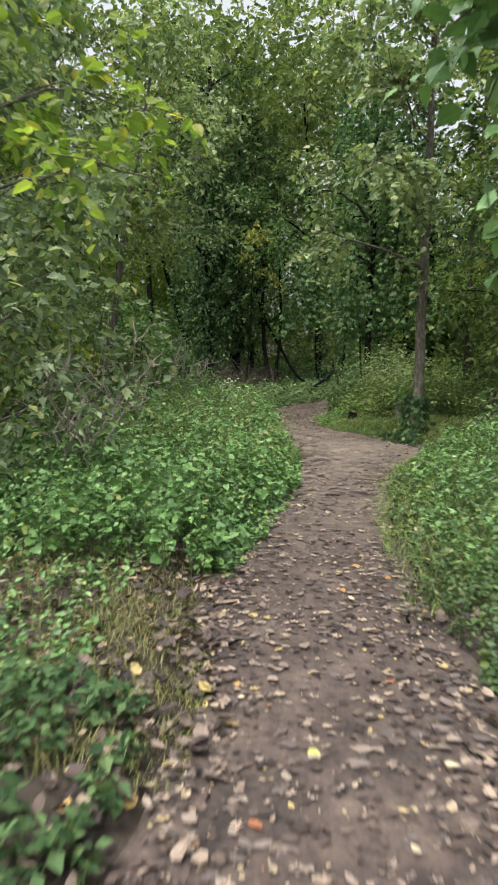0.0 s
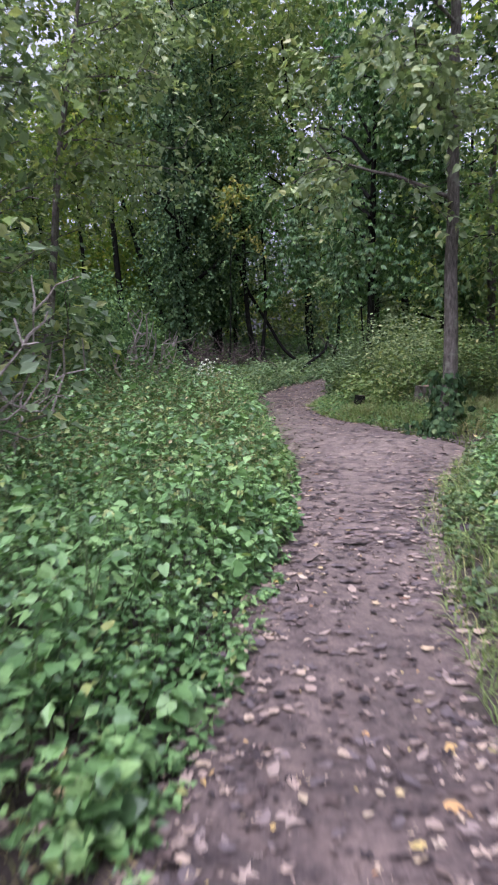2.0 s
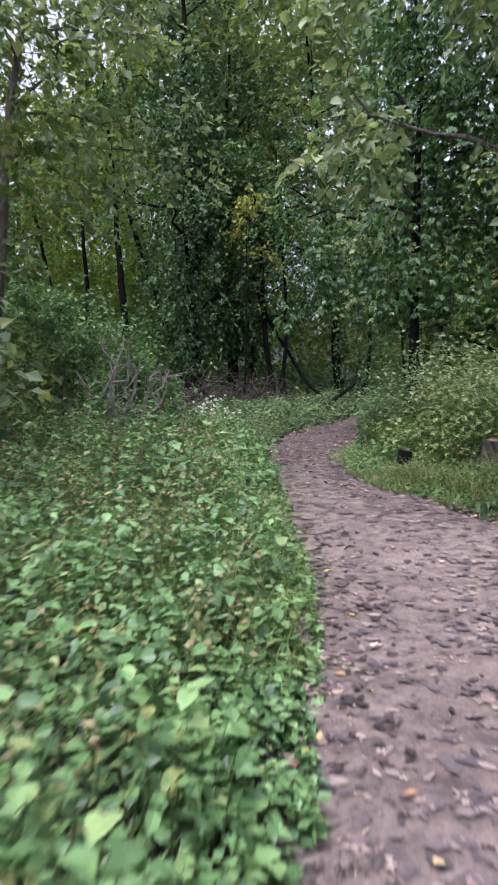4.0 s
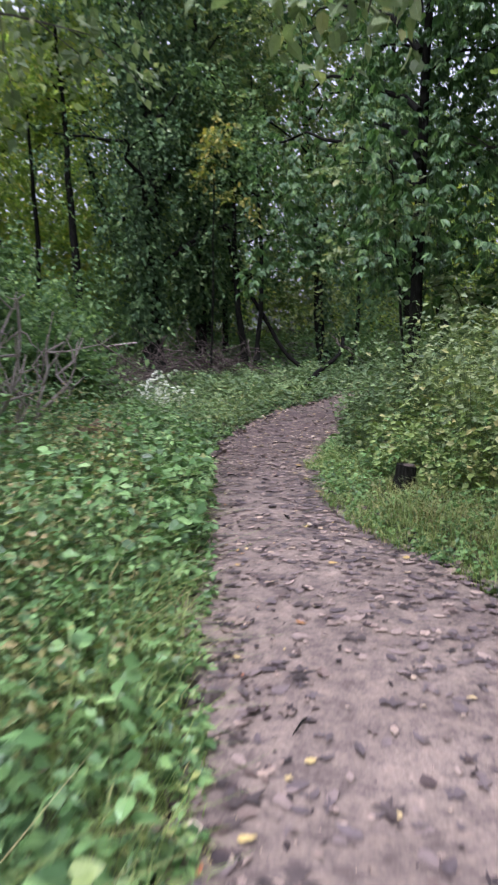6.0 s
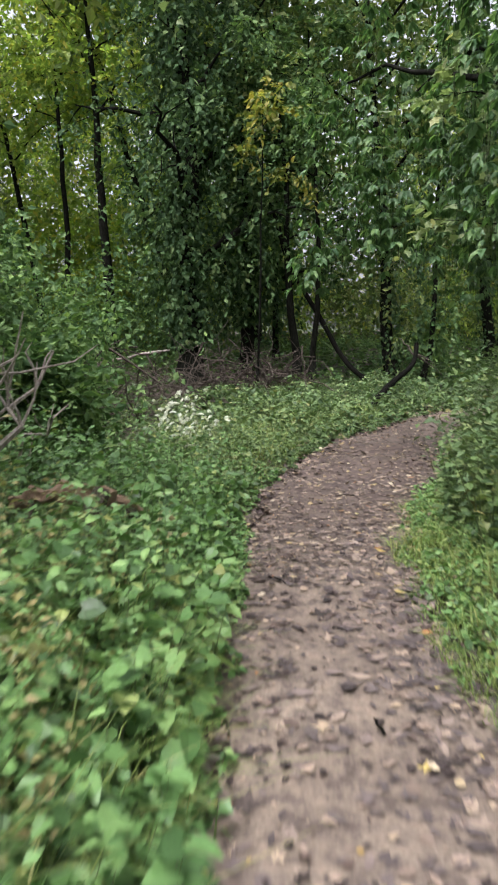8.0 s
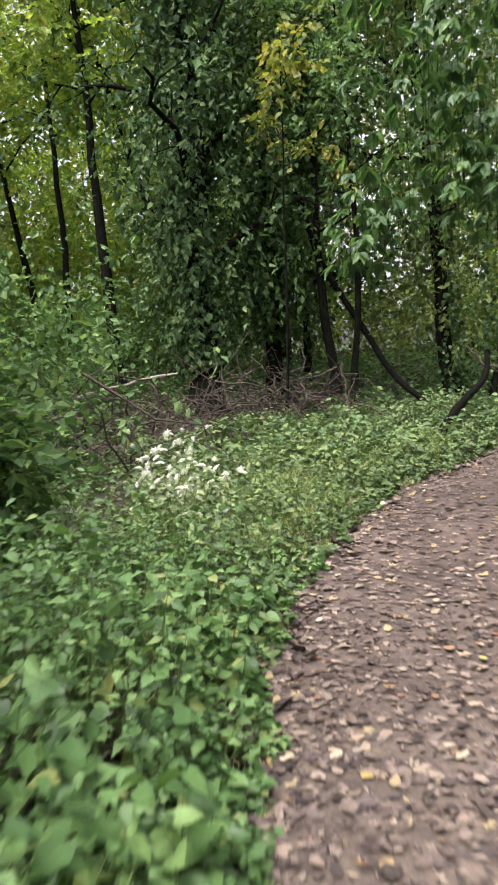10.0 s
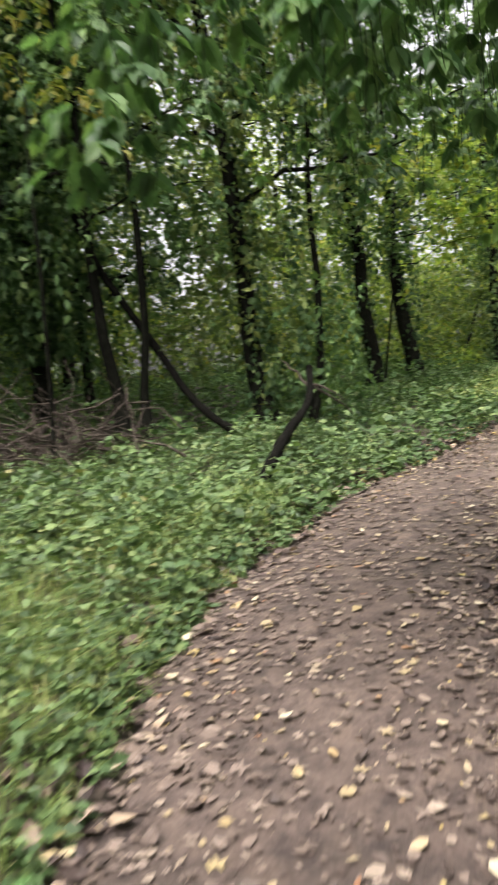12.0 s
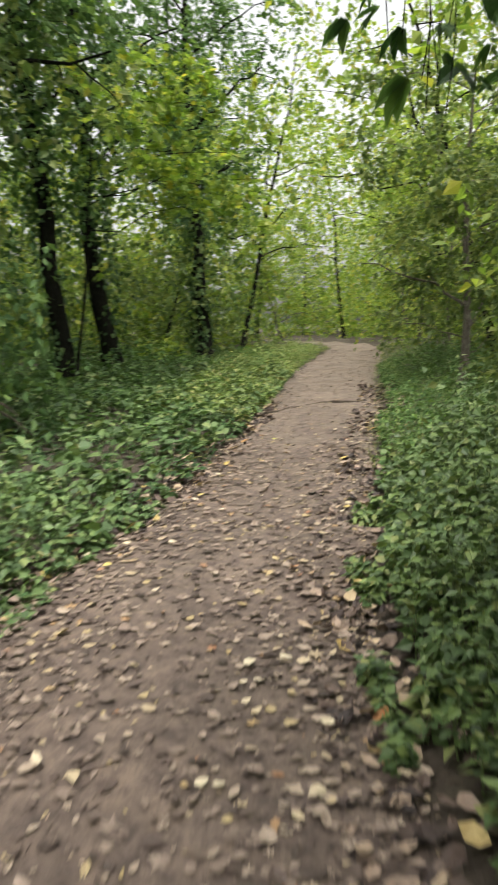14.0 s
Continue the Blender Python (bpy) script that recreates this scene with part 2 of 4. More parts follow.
M_TAN = solid_material("weathered_tan_wood", 5, 45, [(0.3, (0.12, 0.075, 0.05)), (0.6, (0.26, 0.175, 0.115)), (0.8, (0.34, 0.25, 0.17))])

# ---- the path's course and the lie of the land ----
# centre line of the path: x, y, left half width, right half width; and its height at each of these places
COURSE = [
    (0.30, -8.0, 0.70, 0.70), (0.30, 3.0, 0.70, 0.70), (0.32, 5.0, 0.70, 0.68), (0.58, 7.2, 0.58, 0.58),
    (0.78, 9.0, 0.52, 0.60), (0.86, 10.8, 0.52, 1.1), (0.84, 12.4, 0.54, 1.8), (0.78, 13.6, 0.55, 1.3),
    (0.66, 15.2, 0.55, 0.72), (0.56, 16.8, 0.56, 0.58), (0.52, 18.5, 0.67, 0.62), (0.62, 20.2, 0.84, 0.78),
    (0.90, 21.6, 0.85, 0.85), (1.42, 23.0, 0.90, 0.88), (2.10, 24.3, 0.93, 0.90), (3.05, 25.8, 0.80, 0.90),
    (4.30, 27.3, 0.68, 0.90), (6.20, 29.7, 0.62, 0.92), (8.30, 32.1, 0.80, 0.92), (12.30, 37.0, 1.05, 0.85),
    (17.0, 42.5, 1.15, 0.85), (21.0, 48.5, 0.85, 0.85), (21.0, 56.0, 0.85, 0.85), (14.0, 66.0, 0.85, 0.85),
]
HEIGHT = [-0.12, -0.12, -0.12, -0.12, -0.10, -0.07, -0.04, -0.01, -0.01, -0.04, -0.12, -0.17, -0.14, -0.10, -0.06, 0.00, 0.05, 0.11, 0.17, 0.27, 0.40, 0.52, 0.65, 0.8]
PATH = np.column_stack([COURSE, HEIGHT])


def spline(rows, step=0.25):
    out = []
    n = len(rows)
    for i in range(n - 1):
        a, b, c, d = rows[max(i - 1, 0)], rows[i], rows[i + 1], rows[min(i + 2, n - 1)]
        k = max(2, int(np.linalg.norm((c - b)[:2]) / step))
        for u in np.arange(k) / k:
            out.append(0.5 * (2 * b + (c - a) * u + (2 * a - 5 * b + 4 * c - d) * u * u + (3 * b - a - 3 * c + d) * u ** 3))
    out.append(rows[-1])
    return np.array(out)


LINE = spline(PATH)
TANG = np.gradient(LINE[:, :2], axis=0)
TANG /= np.linalg.norm(TANG, axis=1)[:, None]
RUN = np.concatenate([[0], np.cumsum(np.linalg.norm(np.diff(LINE[:, :2], axis=0), axis=1))])


def beside(p):
    """For points (n, 2): distance outside the path's edge (negative on the path), side (-1 left, 1 right), length run, path height."""
    p = np.asarray(p, float)
    d, s, r, z = (np.empty(len(p)) for _ in range(4))
    for a in range(0, len(p), 4000):
        q = p[a:a + 4000]
        v = q[:, None] - LINE[None, :, :2]
        i = (v ** 2).sum(2).argmin(1)
        v = v[np.arange(len(q)), i]
        side = v[:, 0] * TANG[i, 1] - v[:, 1] * TANG[i, 0]
        right = side > 0
        d[a:a + 4000] = np.hypot(v[:, 0], v[:, 1]) - np.where(right, LINE[i, 3], LINE[i, 2])
        s[a:a + 4000] = np.where(right, 1, -1)
        r[a:a + 4000], z[a:a + 4000] = RUN[i], LINE[i, 4]
    return d, s, r, z


def ground(p):
    """Height of the ground at points (n, 2)."""
    p = np.asarray(p, float)
    d, s, r, z = beside(p)
    out = np.clip(d, 0, None)
    late = np.clip((r - 28) / 6, 0, 1)
    bank = np.where(s < 0, 0.02 + 0.03 * late, 0.03) * np.minimum(out, 9)
    lip = 0.05 * np.clip((d + 0.05) / 0.3, 0, 1)
    x, y = p[:, 0], p[:, 1]
    rough = 0.035 * (np.sin(1.7 * x + 0.6 * y) + np.sin(2.3 * y - 0.9 * x + 1)) * np.clip(d / 1.5, 0, 1)
    return z + bank + lip + rough


# ---- mesh building ----
R = np.random.default_rng(7)


def mesh_of(name, pieces, material, smooth=False):
    """One mesh from a list of (verts (n, 3), faces (m, 3 or 4))."""
    me = bpy.data.meshes.new(name)
    pieces = [(v, f) for v, f in pieces if len(v)]
    V = np.concatenate([v for v, f in pieces])
    loops, sizes, off = [], [], 0
    for v, f in pieces:
        loops.append((f + off).ravel())
        sizes.append(np.full(len(f), f.shape[1]))
        off += len(v)
    loops, sizes = np.concatenate(loops), np.concatenate(sizes)
    me.vertices.add(len(V))
    me.vertices.foreach_set("co", V.astype(np.float32).ravel())
    me.loops.add(len(loops))
    me.loops.foreach_set("vertex_index", loops.astype(np.int32))
    me.polygons.add(len(sizes))
    me.polygons.foreach_set("loop_start", np.concatenate([[0], np.cumsum(sizes)[:-1]]).astype(np.int32))
    me.polygons.foreach_set("use_smooth", np.full(len(sizes), smooth))
    me.materials.append(material)
    me.update(calc_edges=True)
    return me


def part(name, pieces, material, parent=None, label="", smooth=False):
    ob = new(name, mesh_of(name, pieces, material, smooth))
    ob.parent = parent
    return tagged(ob, label)


def thing(name, label, category, at=(0, 0, 0), group="", kind=""):
    ob = new(name)
    ob.location = at
    return tagged(ob, label, category, group, kind)


def stuff(name, pieces, material, label, category):
    return tagged(part(name, pieces, material), label, category, "", "stuff")


def unit(v):
    return v / np.maximum(np.linalg.norm(v, axis=-1, keepdims=True), 1e-9)


# leaf shapes: verts along +x, upper side +z, with their faces
SHAPE = {
    "plain": (np.array([(0, 0, 0), (0.42, 0.3, 0.07), (1, 0, -0.08), (0.42, -0.3, 0.07)], float), [np.array([(0, 2, 1), (0, 3, 2)])]),
    "mid": (np.array([(0, 0, 0), (0.5, 0, -0.05), (1, 0, -0.14), (0.38, 0.31, 0.05), (0.38, -0.31, 0.05)], float), [np.array([(0, 1, 3), (1, 2, 3), (0, 4, 1), (1, 4, 2)])]),
    "torn": (np.array([(0.45, 0.02, 0.0), (0, 0, 0.03), (0.08, 0.3, 0.015), (0.35, 0.11, 0.0), (0.4, 0.54, 0.03), (0.6, 0.13, 0.0), (1.02, 0.22, 0.04), (0.72, -0.07, 0.0),
                       (0.68, -0.5, 0.03), (0.41, -0.12, 0.0), (0.1, -0.36, 0.02)], float), [np.array([(0, i % 10 + 1, (i + 1) % 10 + 1) for i in range(10)])[:, ::-1]]),
    "flat": (np.array([(0, 0, 0.02), (0.3, 0, 0), (0.7, 0, 0.01), (1, 0, 0.05), (0.2, 0.27, 0.03), (0.6, 0.32, 0.0), (0.26, -0.32, 0.0), (0.7, -0.24, 0.05)], float),
             [np.array([(0, 1, 4), (2, 3, 5), (0, 6, 1), (2, 7, 3)]), np.array([(1, 2, 5, 4), (1, 6, 7, 2)])]),
    "broad": (np.array([(0, 0, 0), (0.32, 0, -0.03), (0.68, 0, -0.05), (1, 0, -0.16), (0.2, 0.3, 0.05), (0.62, 0.27, 0.02), (0.2, -0.3, 0.05), (0.62, -0.27, 0.02)], float),
              [np.array([(0, 1, 4), (2, 3, 5), (0, 6, 1), (2, 7, 3)]), np.array([(1, 2, 5, 4), (1, 6, 7, 2)])]),
    "lobed": (np.array([(0.4, 0, -0.05), (0, 0, 0), (0.02, 0.38, 0.02), (0.32, 0.3, 0.03), (0.52, 0.5, -0.02), (0.66, 0.22, 0.03), (1.02, 0, -0.1),
                        (0.66, -0.22, 0.03), (0.52, -0.5, -0.02), (0.32, -0.3, 0.03), (0.02, -0.38, 0.02)], float),
              [np.array([(0, i + 1, i % 10 + 2 if i < 9 else 1) for i in range(10)])[:, ::-1]]),
    "heart": (np.array([(0.06, 0, 0), (0.35, 0, -0.04), (0.7, 0, -0.05), (1, 0, -0.15), (-0.06, 0.24, 0.04), (0.16, 0.42, 0.05), (0.6, 0.3, 0.0), (-0.06, -0.24, 0.04), (0.16, -0.42, 0.05), (0.6, -0.3, 0.0)], float),
              [np.array([(0, 5, 4), (0, 1, 5), (2, 3, 6), (0, 7, 8), (0, 8, 1), (2, 9, 3)]), np.array([(1, 2, 6, 5), (1, 8, 9, 2)])]),
    "curled": (np.array([(0, 0, 0.12), (0.3, 0, 0), (0.7, 0, 0.02), (1, 0, 0.2), (0.22, 0.3, 0.14), (0.65, 0.3, 0.1), (0.22, -0.3, 0.06), (0.65, -0.3, 0.2)], float),
               [np.array([(0, 1, 4), (2, 3, 5), (0, 6, 1), (2, 7, 3)]), np.array([(1, 2, 5, 4), (1, 6, 7, 2)])]),
}


def leaves(P, D, N, S, shape="plain", width=1.0):
    """Leaves at P that point along D with their upper side to N, of length S."""
    T, faces = SHAPE[shape]
    x = unit(D)
    z = unit(N - (N * x).sum(1, keepdims=True) * x)
    y = np.cross(z, x)
    w = np.broadcast_to(np.asarray(width, float), (len(P),)).reshape(-1, 1, 1)
    V = P[:, None] + np.asarray(S).reshape(-1, 1, 1) * (T[None, :, :1] * x[:, None] + T[None, :, 1:2] * w * y[:, None] + T[None, :, 2:] * z[:, None])
    k = len(T)
    out = []
    base = (np.arange(len(P)) * k)[:, None, None]
    V = V.reshape(-1, 3)
    for i, f in enumerate(faces):
        F = (f[None] + base).reshape(-1, f.shape[1])
        out.append((V if i == 0 else V[:0], F))
    if len(out) == 2:      # both face sizes use one set of verts
        quads = out[1][1]
        return [(V, np.concatenate([out[0][1], quads[:, [0, 1, 2]], quads[:, [0, 2, 3]]]))]
    return out


def sprays(P, D, length, k, size, shape="plain", droop=0.4, spread=0.35, face_up=0.6):
    """Leafy twigs from P along D: k leaves a twig, alternating on its two sides, hanging a little."""
    n = len(P)
    L = length * R.uniform(0.6, 1.3, n)
    up = np.array([0, 0, 1.0])
    D = unit(D)
    side = unit(np.cross(D, up) + 1e-4)
    pts, dirs, nor = [], [], []
    for i in range(k):
        u = (i + R.uniform(0.2, 0.8, n)) / k
        q = P + D * (L * u)[:, None] - up * (droop * L * u * u)[:, None] + R.normal(0, spread * 0.15, (n, 3)) * L[:, None]
        s = side * (1 if i % 2 else -1)
        pts.append(q)
        dirs.append(unit(D * 0.6 + s * R.uniform(0.4, 1.1, (n, 1)) - up * R.uniform(0.0, 0.9, (n, 1)) * (0.4 + droop) + R.normal(0, spread, (n, 3))))
        nor.append(up * face_up + R.normal(0, 0.45, (n, 3)))
    S = size * R.uniform(0.55, 1.3, n * k)
    return leaves(np.concatenate(pts), np.concatenate(dirs), np.concatenate(nor), S, shape, R.uniform(0.8, 1.25, n * k))


def tube(pts, radii, seg=6, rough=0.0):
    """A round, tapering run of wood through pts."""
    p = np.asarray(pts, float)
    r = np.broadcast_to(np.asarray(radii, float), (len(p),))
    t = unit(np.gradient(p, axis=0))
    a = np.array([1.0, 0, 0]) if abs(t[:, 0]).mean() < 0.7 else np.array([0, 1.0, 0])
    u = unit(np.cross(t, a))
    v = np.cross(t, u)
    ang = np.arange(seg) * 2 * math.pi / seg
    rr = r[:, None] * (1 + (R.normal(0, rough, (len(p), seg)) if rough else 0))
    V = p[:, None] + rr[..., None] * (np.cos(ang)[None, :, None] * u[:, None] + np.sin(ang)[None, :, None] * v[:, None])
    V = V.reshape(-1, 3)
    i, j = np.meshgrid(np.arange(len(p) - 1), np.arange(seg), indexing="ij")
    a0, a1 = i * seg + j, i * seg + (j + 1) % seg
    F = np.stack([a0, a0 + seg, a1 + seg, a1], -1).reshape(-1, 4)[:, ::-1]
    V = np.concatenate([V, p[:1], p[-1:]])
    n = len(V)
    k = np.arange(seg)
    caps = np.concatenate([np.stack([np.full(seg, n - 2), k, (k + 1) % seg], -1),
                           np.stack([np.full(seg, n - 1), n - 2 - seg + (k + 1) % seg, n - 2 - seg + k], -1)])
    return [(V, np.concatenate([F[:, [0, 1, 2]], F[:, [0, 2, 3]], caps]))]


def bent(a, b, sag=0.0, wob=0.05, n=7):
    """A wandering line from a to b, bowed upwards by sag."""
    a, b = np.asarray(a, float), np.asarray(b, float)
    u = np.linspace(0, 1, n)[:, None]
    p = a + (b - a) * u
    p[:, 2] += (4 * sag * u * (1 - u))[:, 0]
    w = R.normal(0, wob, (n, 3)) * np.linalg.norm(b - a) * 0.3
    w[0] = w[-1] = 0
    return p + w


def gz(x, y):
    return float(ground([(x, y)])[0])


# ---- ground and path ----
def spread_axis(lo, hi, step, far):
    mid = np.arange(lo, hi + 1e-6, step)
    out = [step]
    while sum(out) < far:
        out.append(out[-1] * 1.35)
    c = np.cumsum(out)
    return np.concatenate([lo - c[::-1], mid, hi + c])


gx, gy = spread_axis(-12, 24, 0.4, 900), spread_axis(-7, 54, 0.4, 900)
XX, YY = np.meshgrid(gx, gy, indexing="ij")
flat = np.stack([XX.ravel(), YY.ravel()], 1)
ZZ = ground(flat) - 0.03 * (beside(flat)[0] < 0.06)
ii, jj = np.meshgrid(np.arange(len(gx) - 1), np.arange(len(gy) - 1), indexing="ij")
q0 = ii * len(gy) + jj
gf = np.stack([q0, q0 + len(gy), q0 + len(gy) + 1, q0 + 1], -1).reshape(-1, 4)
tagged(part("ground", [(np.column_stack([flat, ZZ]), gf)], M_SOIL, smooth=True), "dark woodland soil under leaf litter and weeds", "ground", "", "structure")

fine = spline(PATH[:23], 0.07)
ft = unit(np.gradient(fine[:, :2], axis=0))
across = np.linspace(-1, 1, 30)
ragged = 0.10 * np.sin(np.arange(len(fine)) * 0.07 * 2.1) + 0.06 * np.sin(np.arange(len(fine)) * 0.07 * 5.3 + 1)
lw, rw = fine[:, 2] + 0.14 + ragged, fine[:, 3] + 0.14 - ragged[::-1]
off = np.where(across[None] < 0, across[None] * lw[:, None], across[None] * rw[:, None])
px = fine[:, None, 0] + ft[:, None, 1] * off
py = fine[:, None, 1] - ft[:, None, 0] * off


def dents(x, y):
    out = np.zeros(x.shape)
    for f, a in ((0.9, 0.012), (1.9, 0.01), (3.6, 0.007)):
        for k in range(3):
            th = k * 2.1 + f
            out += a * np.sin(f * (x * math.cos(th) + y * math.sin(th)) * 2 + 5 * k + 1.7 * np.sin(f * (y * math.cos(th) - x * math.sin(th)) + k))
    return out


def path_z(x, y, z, a):
    return z + 0.03 + dents(x, y) * 0.8 - 0.09 * np.clip((np.abs(a) - 0.8) / 0.2, 0, 1)


pz = path_z(px, py, fine[:, None, 4], across[None])
i2, j2 = np.meshgrid(np.arange(len(fine) - 1), np.arange(29), indexing="ij")
k0 = i2 * 30 + j2
pf = np.stack([k0, k0 + 1, k0 + 31, k0 + 30], -1).reshape(-1, 4)
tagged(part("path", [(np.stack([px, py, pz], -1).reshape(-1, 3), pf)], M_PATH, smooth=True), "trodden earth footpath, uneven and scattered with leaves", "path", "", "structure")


# a far wooded slope all round
ring = np.linspace(0, 2 * math.pi, 181)[:-1]
tall = np.array([0.0, 0.35, 0.7, 0.92, 1.0])
crest = 7 + 2 * np.sin(3 * ring + 1) + 2 * np.sin(7 * ring) + 1.2 * np.sin(19 * ring) - 4 * np.exp(-((ring - 0.95) / 0.35) ** 2)
RV = np.stack([np.stack([2 + (72 + 14 * h + 2 * np.sin(11 * ring + 9 * h)) * np.cos(ring), 24 + (72 + 14 * h + 2 * np.sin(11 * ring + 9 * h)) * np.sin(ring), -1 + h * crest], -1) for h in tall])
ri, rj = np.meshgrid(np.arange(4), np.arange(180), indexing="ij")
rf = np.stack([ri * 180 + rj, ri * 180 + (rj + 1) % 180, (ri + 1) * 180 + (rj + 1) % 180, (ri + 1) * 180 + rj], -1).reshape(-1, 4)
tagged(part("backdrop", [(RV.reshape(-1, 3), rf)], M_RIDGE, smooth=True), "far wooded slope round the wood", "hillside", "", "structure")


# ---- trees ----
def tree(name, label, base, height, radius, lean=(0, 0), bark=M_BARK, leaf=M_CANOPY, limbs=7, twigs=5, per_twig=9, reach=2.2, low=0.3, size=0.12,
         k=8, shape="plain", droop=0.4, rise=0.5, wobble=0.06, group="", leaf_label="", aim=None, spread=0.3, span=0.5, bush=None, seed=0, forked=False):
    """A tapered trunk, limbs that fork into twigs, and a crown of leafy sprays round them. low: where on the trunk the limbs begin."""
    global R
    x, y = base
    R = np.random.default_rng(int(abs(x) * 1000) + int(abs(y) * 7000) + seed)
    z0 = gz(x, y) - 0.1
    root = thing(name, label, "tree", (x, y, z0), group)
    n = max(8, int(height / 0.7))
    u = np.linspace(0, 1, n)
    wob = np.cumsum(R.normal(0, wobble, (n, 2)), 0)
    wob[0] = 0
    pts = np.column_stack([lean[0] * u + wob[:, 0] * 0.6, lean[1] * u + wob[:, 1] * 0.6, height * u])
    rad = radius * (1 - 0.78 * u) * (1 + 0.55 * np.exp(-u * height / 0.22))
    part("trunk", tube(pts, rad, 10, 0.04), bark, root, smooth=True)
    P, D, loose = [], [], []
    for i in range(limbs):
        h = low + (0.97 - low) * (i + R.uniform(0, 0.8)) / limbs
        a = np.array([np.interp(h, u, pts[:, c]) for c in range(3)])
        th = i * 2.4 + R.uniform(-0.5, 0.5) if aim is None else aim[0] + R.uniform(-aim[1], aim[1])
        ln = reach * (1.1 - 0.4 * (h - low) / (1 - low)) * R.uniform(0.75, 1.2)
        b = a + np.array([math.cos(th) * ln, math.sin(th) * ln, rise * ln * R.uniform(0.4, 1.2)])
        lp = bent(a, b, 0.08 * ln, 0.1)
        r0 = max(0.012, 0.42 * radius * (1 - 0.7 * h))
        wood = tube(lp, np.linspace(r0, r0 * 0.25, len(lp)), 5)
        for j in range(twigs):
            v = R.uniform(0.14, 1.0)
            s = np.array([np.interp(v, np.linspace(0, 1, len(lp)), lp[:, c]) for c in range(3)])
            d = unit(unit(b - a) * 0.7 + R.normal(0, 0.6, 3) + np.array([0, 0, 0.1 - droop * 0.5]))
            e = s + d * ln * R.uniform(0.25, span)
            tp = bent(s, e, 0.02, 0.12, 4)
            if forked:
                loose.append(tube(tp, np.linspace(r0 * 0.3, 0.004, 4), 4))
            else:
                wood += tube(tp, np.linspace(r0 * 0.3, 0.004, 4), 3)
            m = per_twig
            w = R.uniform(0.15, 1.05, m)
            q = np.column_stack([np.interp(w, np.linspace(0, 1, 4), tp[:, c]) for c in range(3)])
            P.append(q + R.normal(0, 0.12 * ln * spread, (m, 3)))
            D.append(d * 0.5 + R.normal(0, 0.7, (m, 3)) + np.array([0, 0, -0.25 * droop]))
        bough = part("limb", wood, bark, root, smooth=True)
        for w in loose:
            part("twig", w, bark, bough)
        loose = []
    P.append(pts[-1] + R.normal(0, 0.3 * reach, (per_twig * 3, 3)) * (0.6, 0.6, 1) - (0, 0, 0.3 * reach))
    D.append(R.normal(0, 1, (per_twig * 3, 3)))
    P, D = np.concatenate(P), np.concatenate(D)
    if bush:
        lo = bush[0] + (bush[1] - bush[0]) * R.uniform(0, 1, bush[3])
        c = np.column_stack([np.interp(lo, pts[:, 2], pts[:, k2]) for k2 in range(3)])
        P = np.concatenate([P, c + R.normal(0, 1, (bush[3], 3)) * (bush[2], bush[2], 0.3)])
        D = np.concatenate([D, R.normal(0, 0.6, (bush[3], 3)) + (0, 0, -0.7)])
    part("crown", sprays(P, D, size * 3.4, k, size, shape, droop), leaf, root, leaf_label)
    return root


def ivy_on(root, height, radius, n, lean=(0, 0), start=0.0, bulge=0.16, size=0.1, material=M_IVY):
    """Ivy that wraps the trunk of a tree, as a part of it."""
    h = start + (height - start) * R.uniform(0, 1, n) ** 1.1
    th = R.uniform(0, 2 * math.pi, n)
    rr = radius * 0.9 + np.abs(R.normal(0, bulge, n)) * (0.6 + 0.5 * np.sin(h * 1.3 + th * 2))
    c = np.column_stack([np.cos(th), np.sin(th), np.zeros(n)])
    P = c * rr[:, None] + np.column_stack([lean[0] * h / 10, lean[1] * h / 10, h])
    D = c * 0.35 + np.array([0, 0, -1.0]) + R.normal(0, 0.45, (n, 3))
    N = c + np.array([0, 0, 0.5]) + R.normal(0, 0.35, (n, 3))
    return part("ivy", leaves(P, D, N, size * R.uniform(0.6, 1.3, n), "broad", 1.25), material, next(c for c in root.children if c.name.startswith("trunk")), "dark green ivy round the trunk")


# named trees along the way
oak = tree("young_oak_tree", "slender grey-barked tree with pale green drooping leaves", (2.55, 13.4), 10.5, 0.1, (0.3, 0.3), M_BARK, M_PALE, limbs=14, twigs=8, per_twig=10,
           reach=2.1, low=0.27, size=0.11, shape="broad", droop=0.4, rise=0.28, aim=(3.8, 1.7), wobble=0.04, forked=True)
ivy_on(oak, 0.9, 0.15, 520, bulge=0.1, size=0.09)
ivy_on(oak, 0.28, 0.22, 420, bulge=0.24, size=0.09)
host = tree("creeper_hung_tree", "tree beside the path hung with dense dark green creeper", (2.5, 19.75), 9.0, 0.1, (0.2, 0.9), M_DARK_BARK, M_CREEPER, limbs=9, twigs=5, per_twig=7,
            reach=1.5, low=0.5, size=0.1, shape="mid", droop=1.0, rise=0.35, leaf_label="hanging dark green creeper leaves", spread=0.5, forked=True)


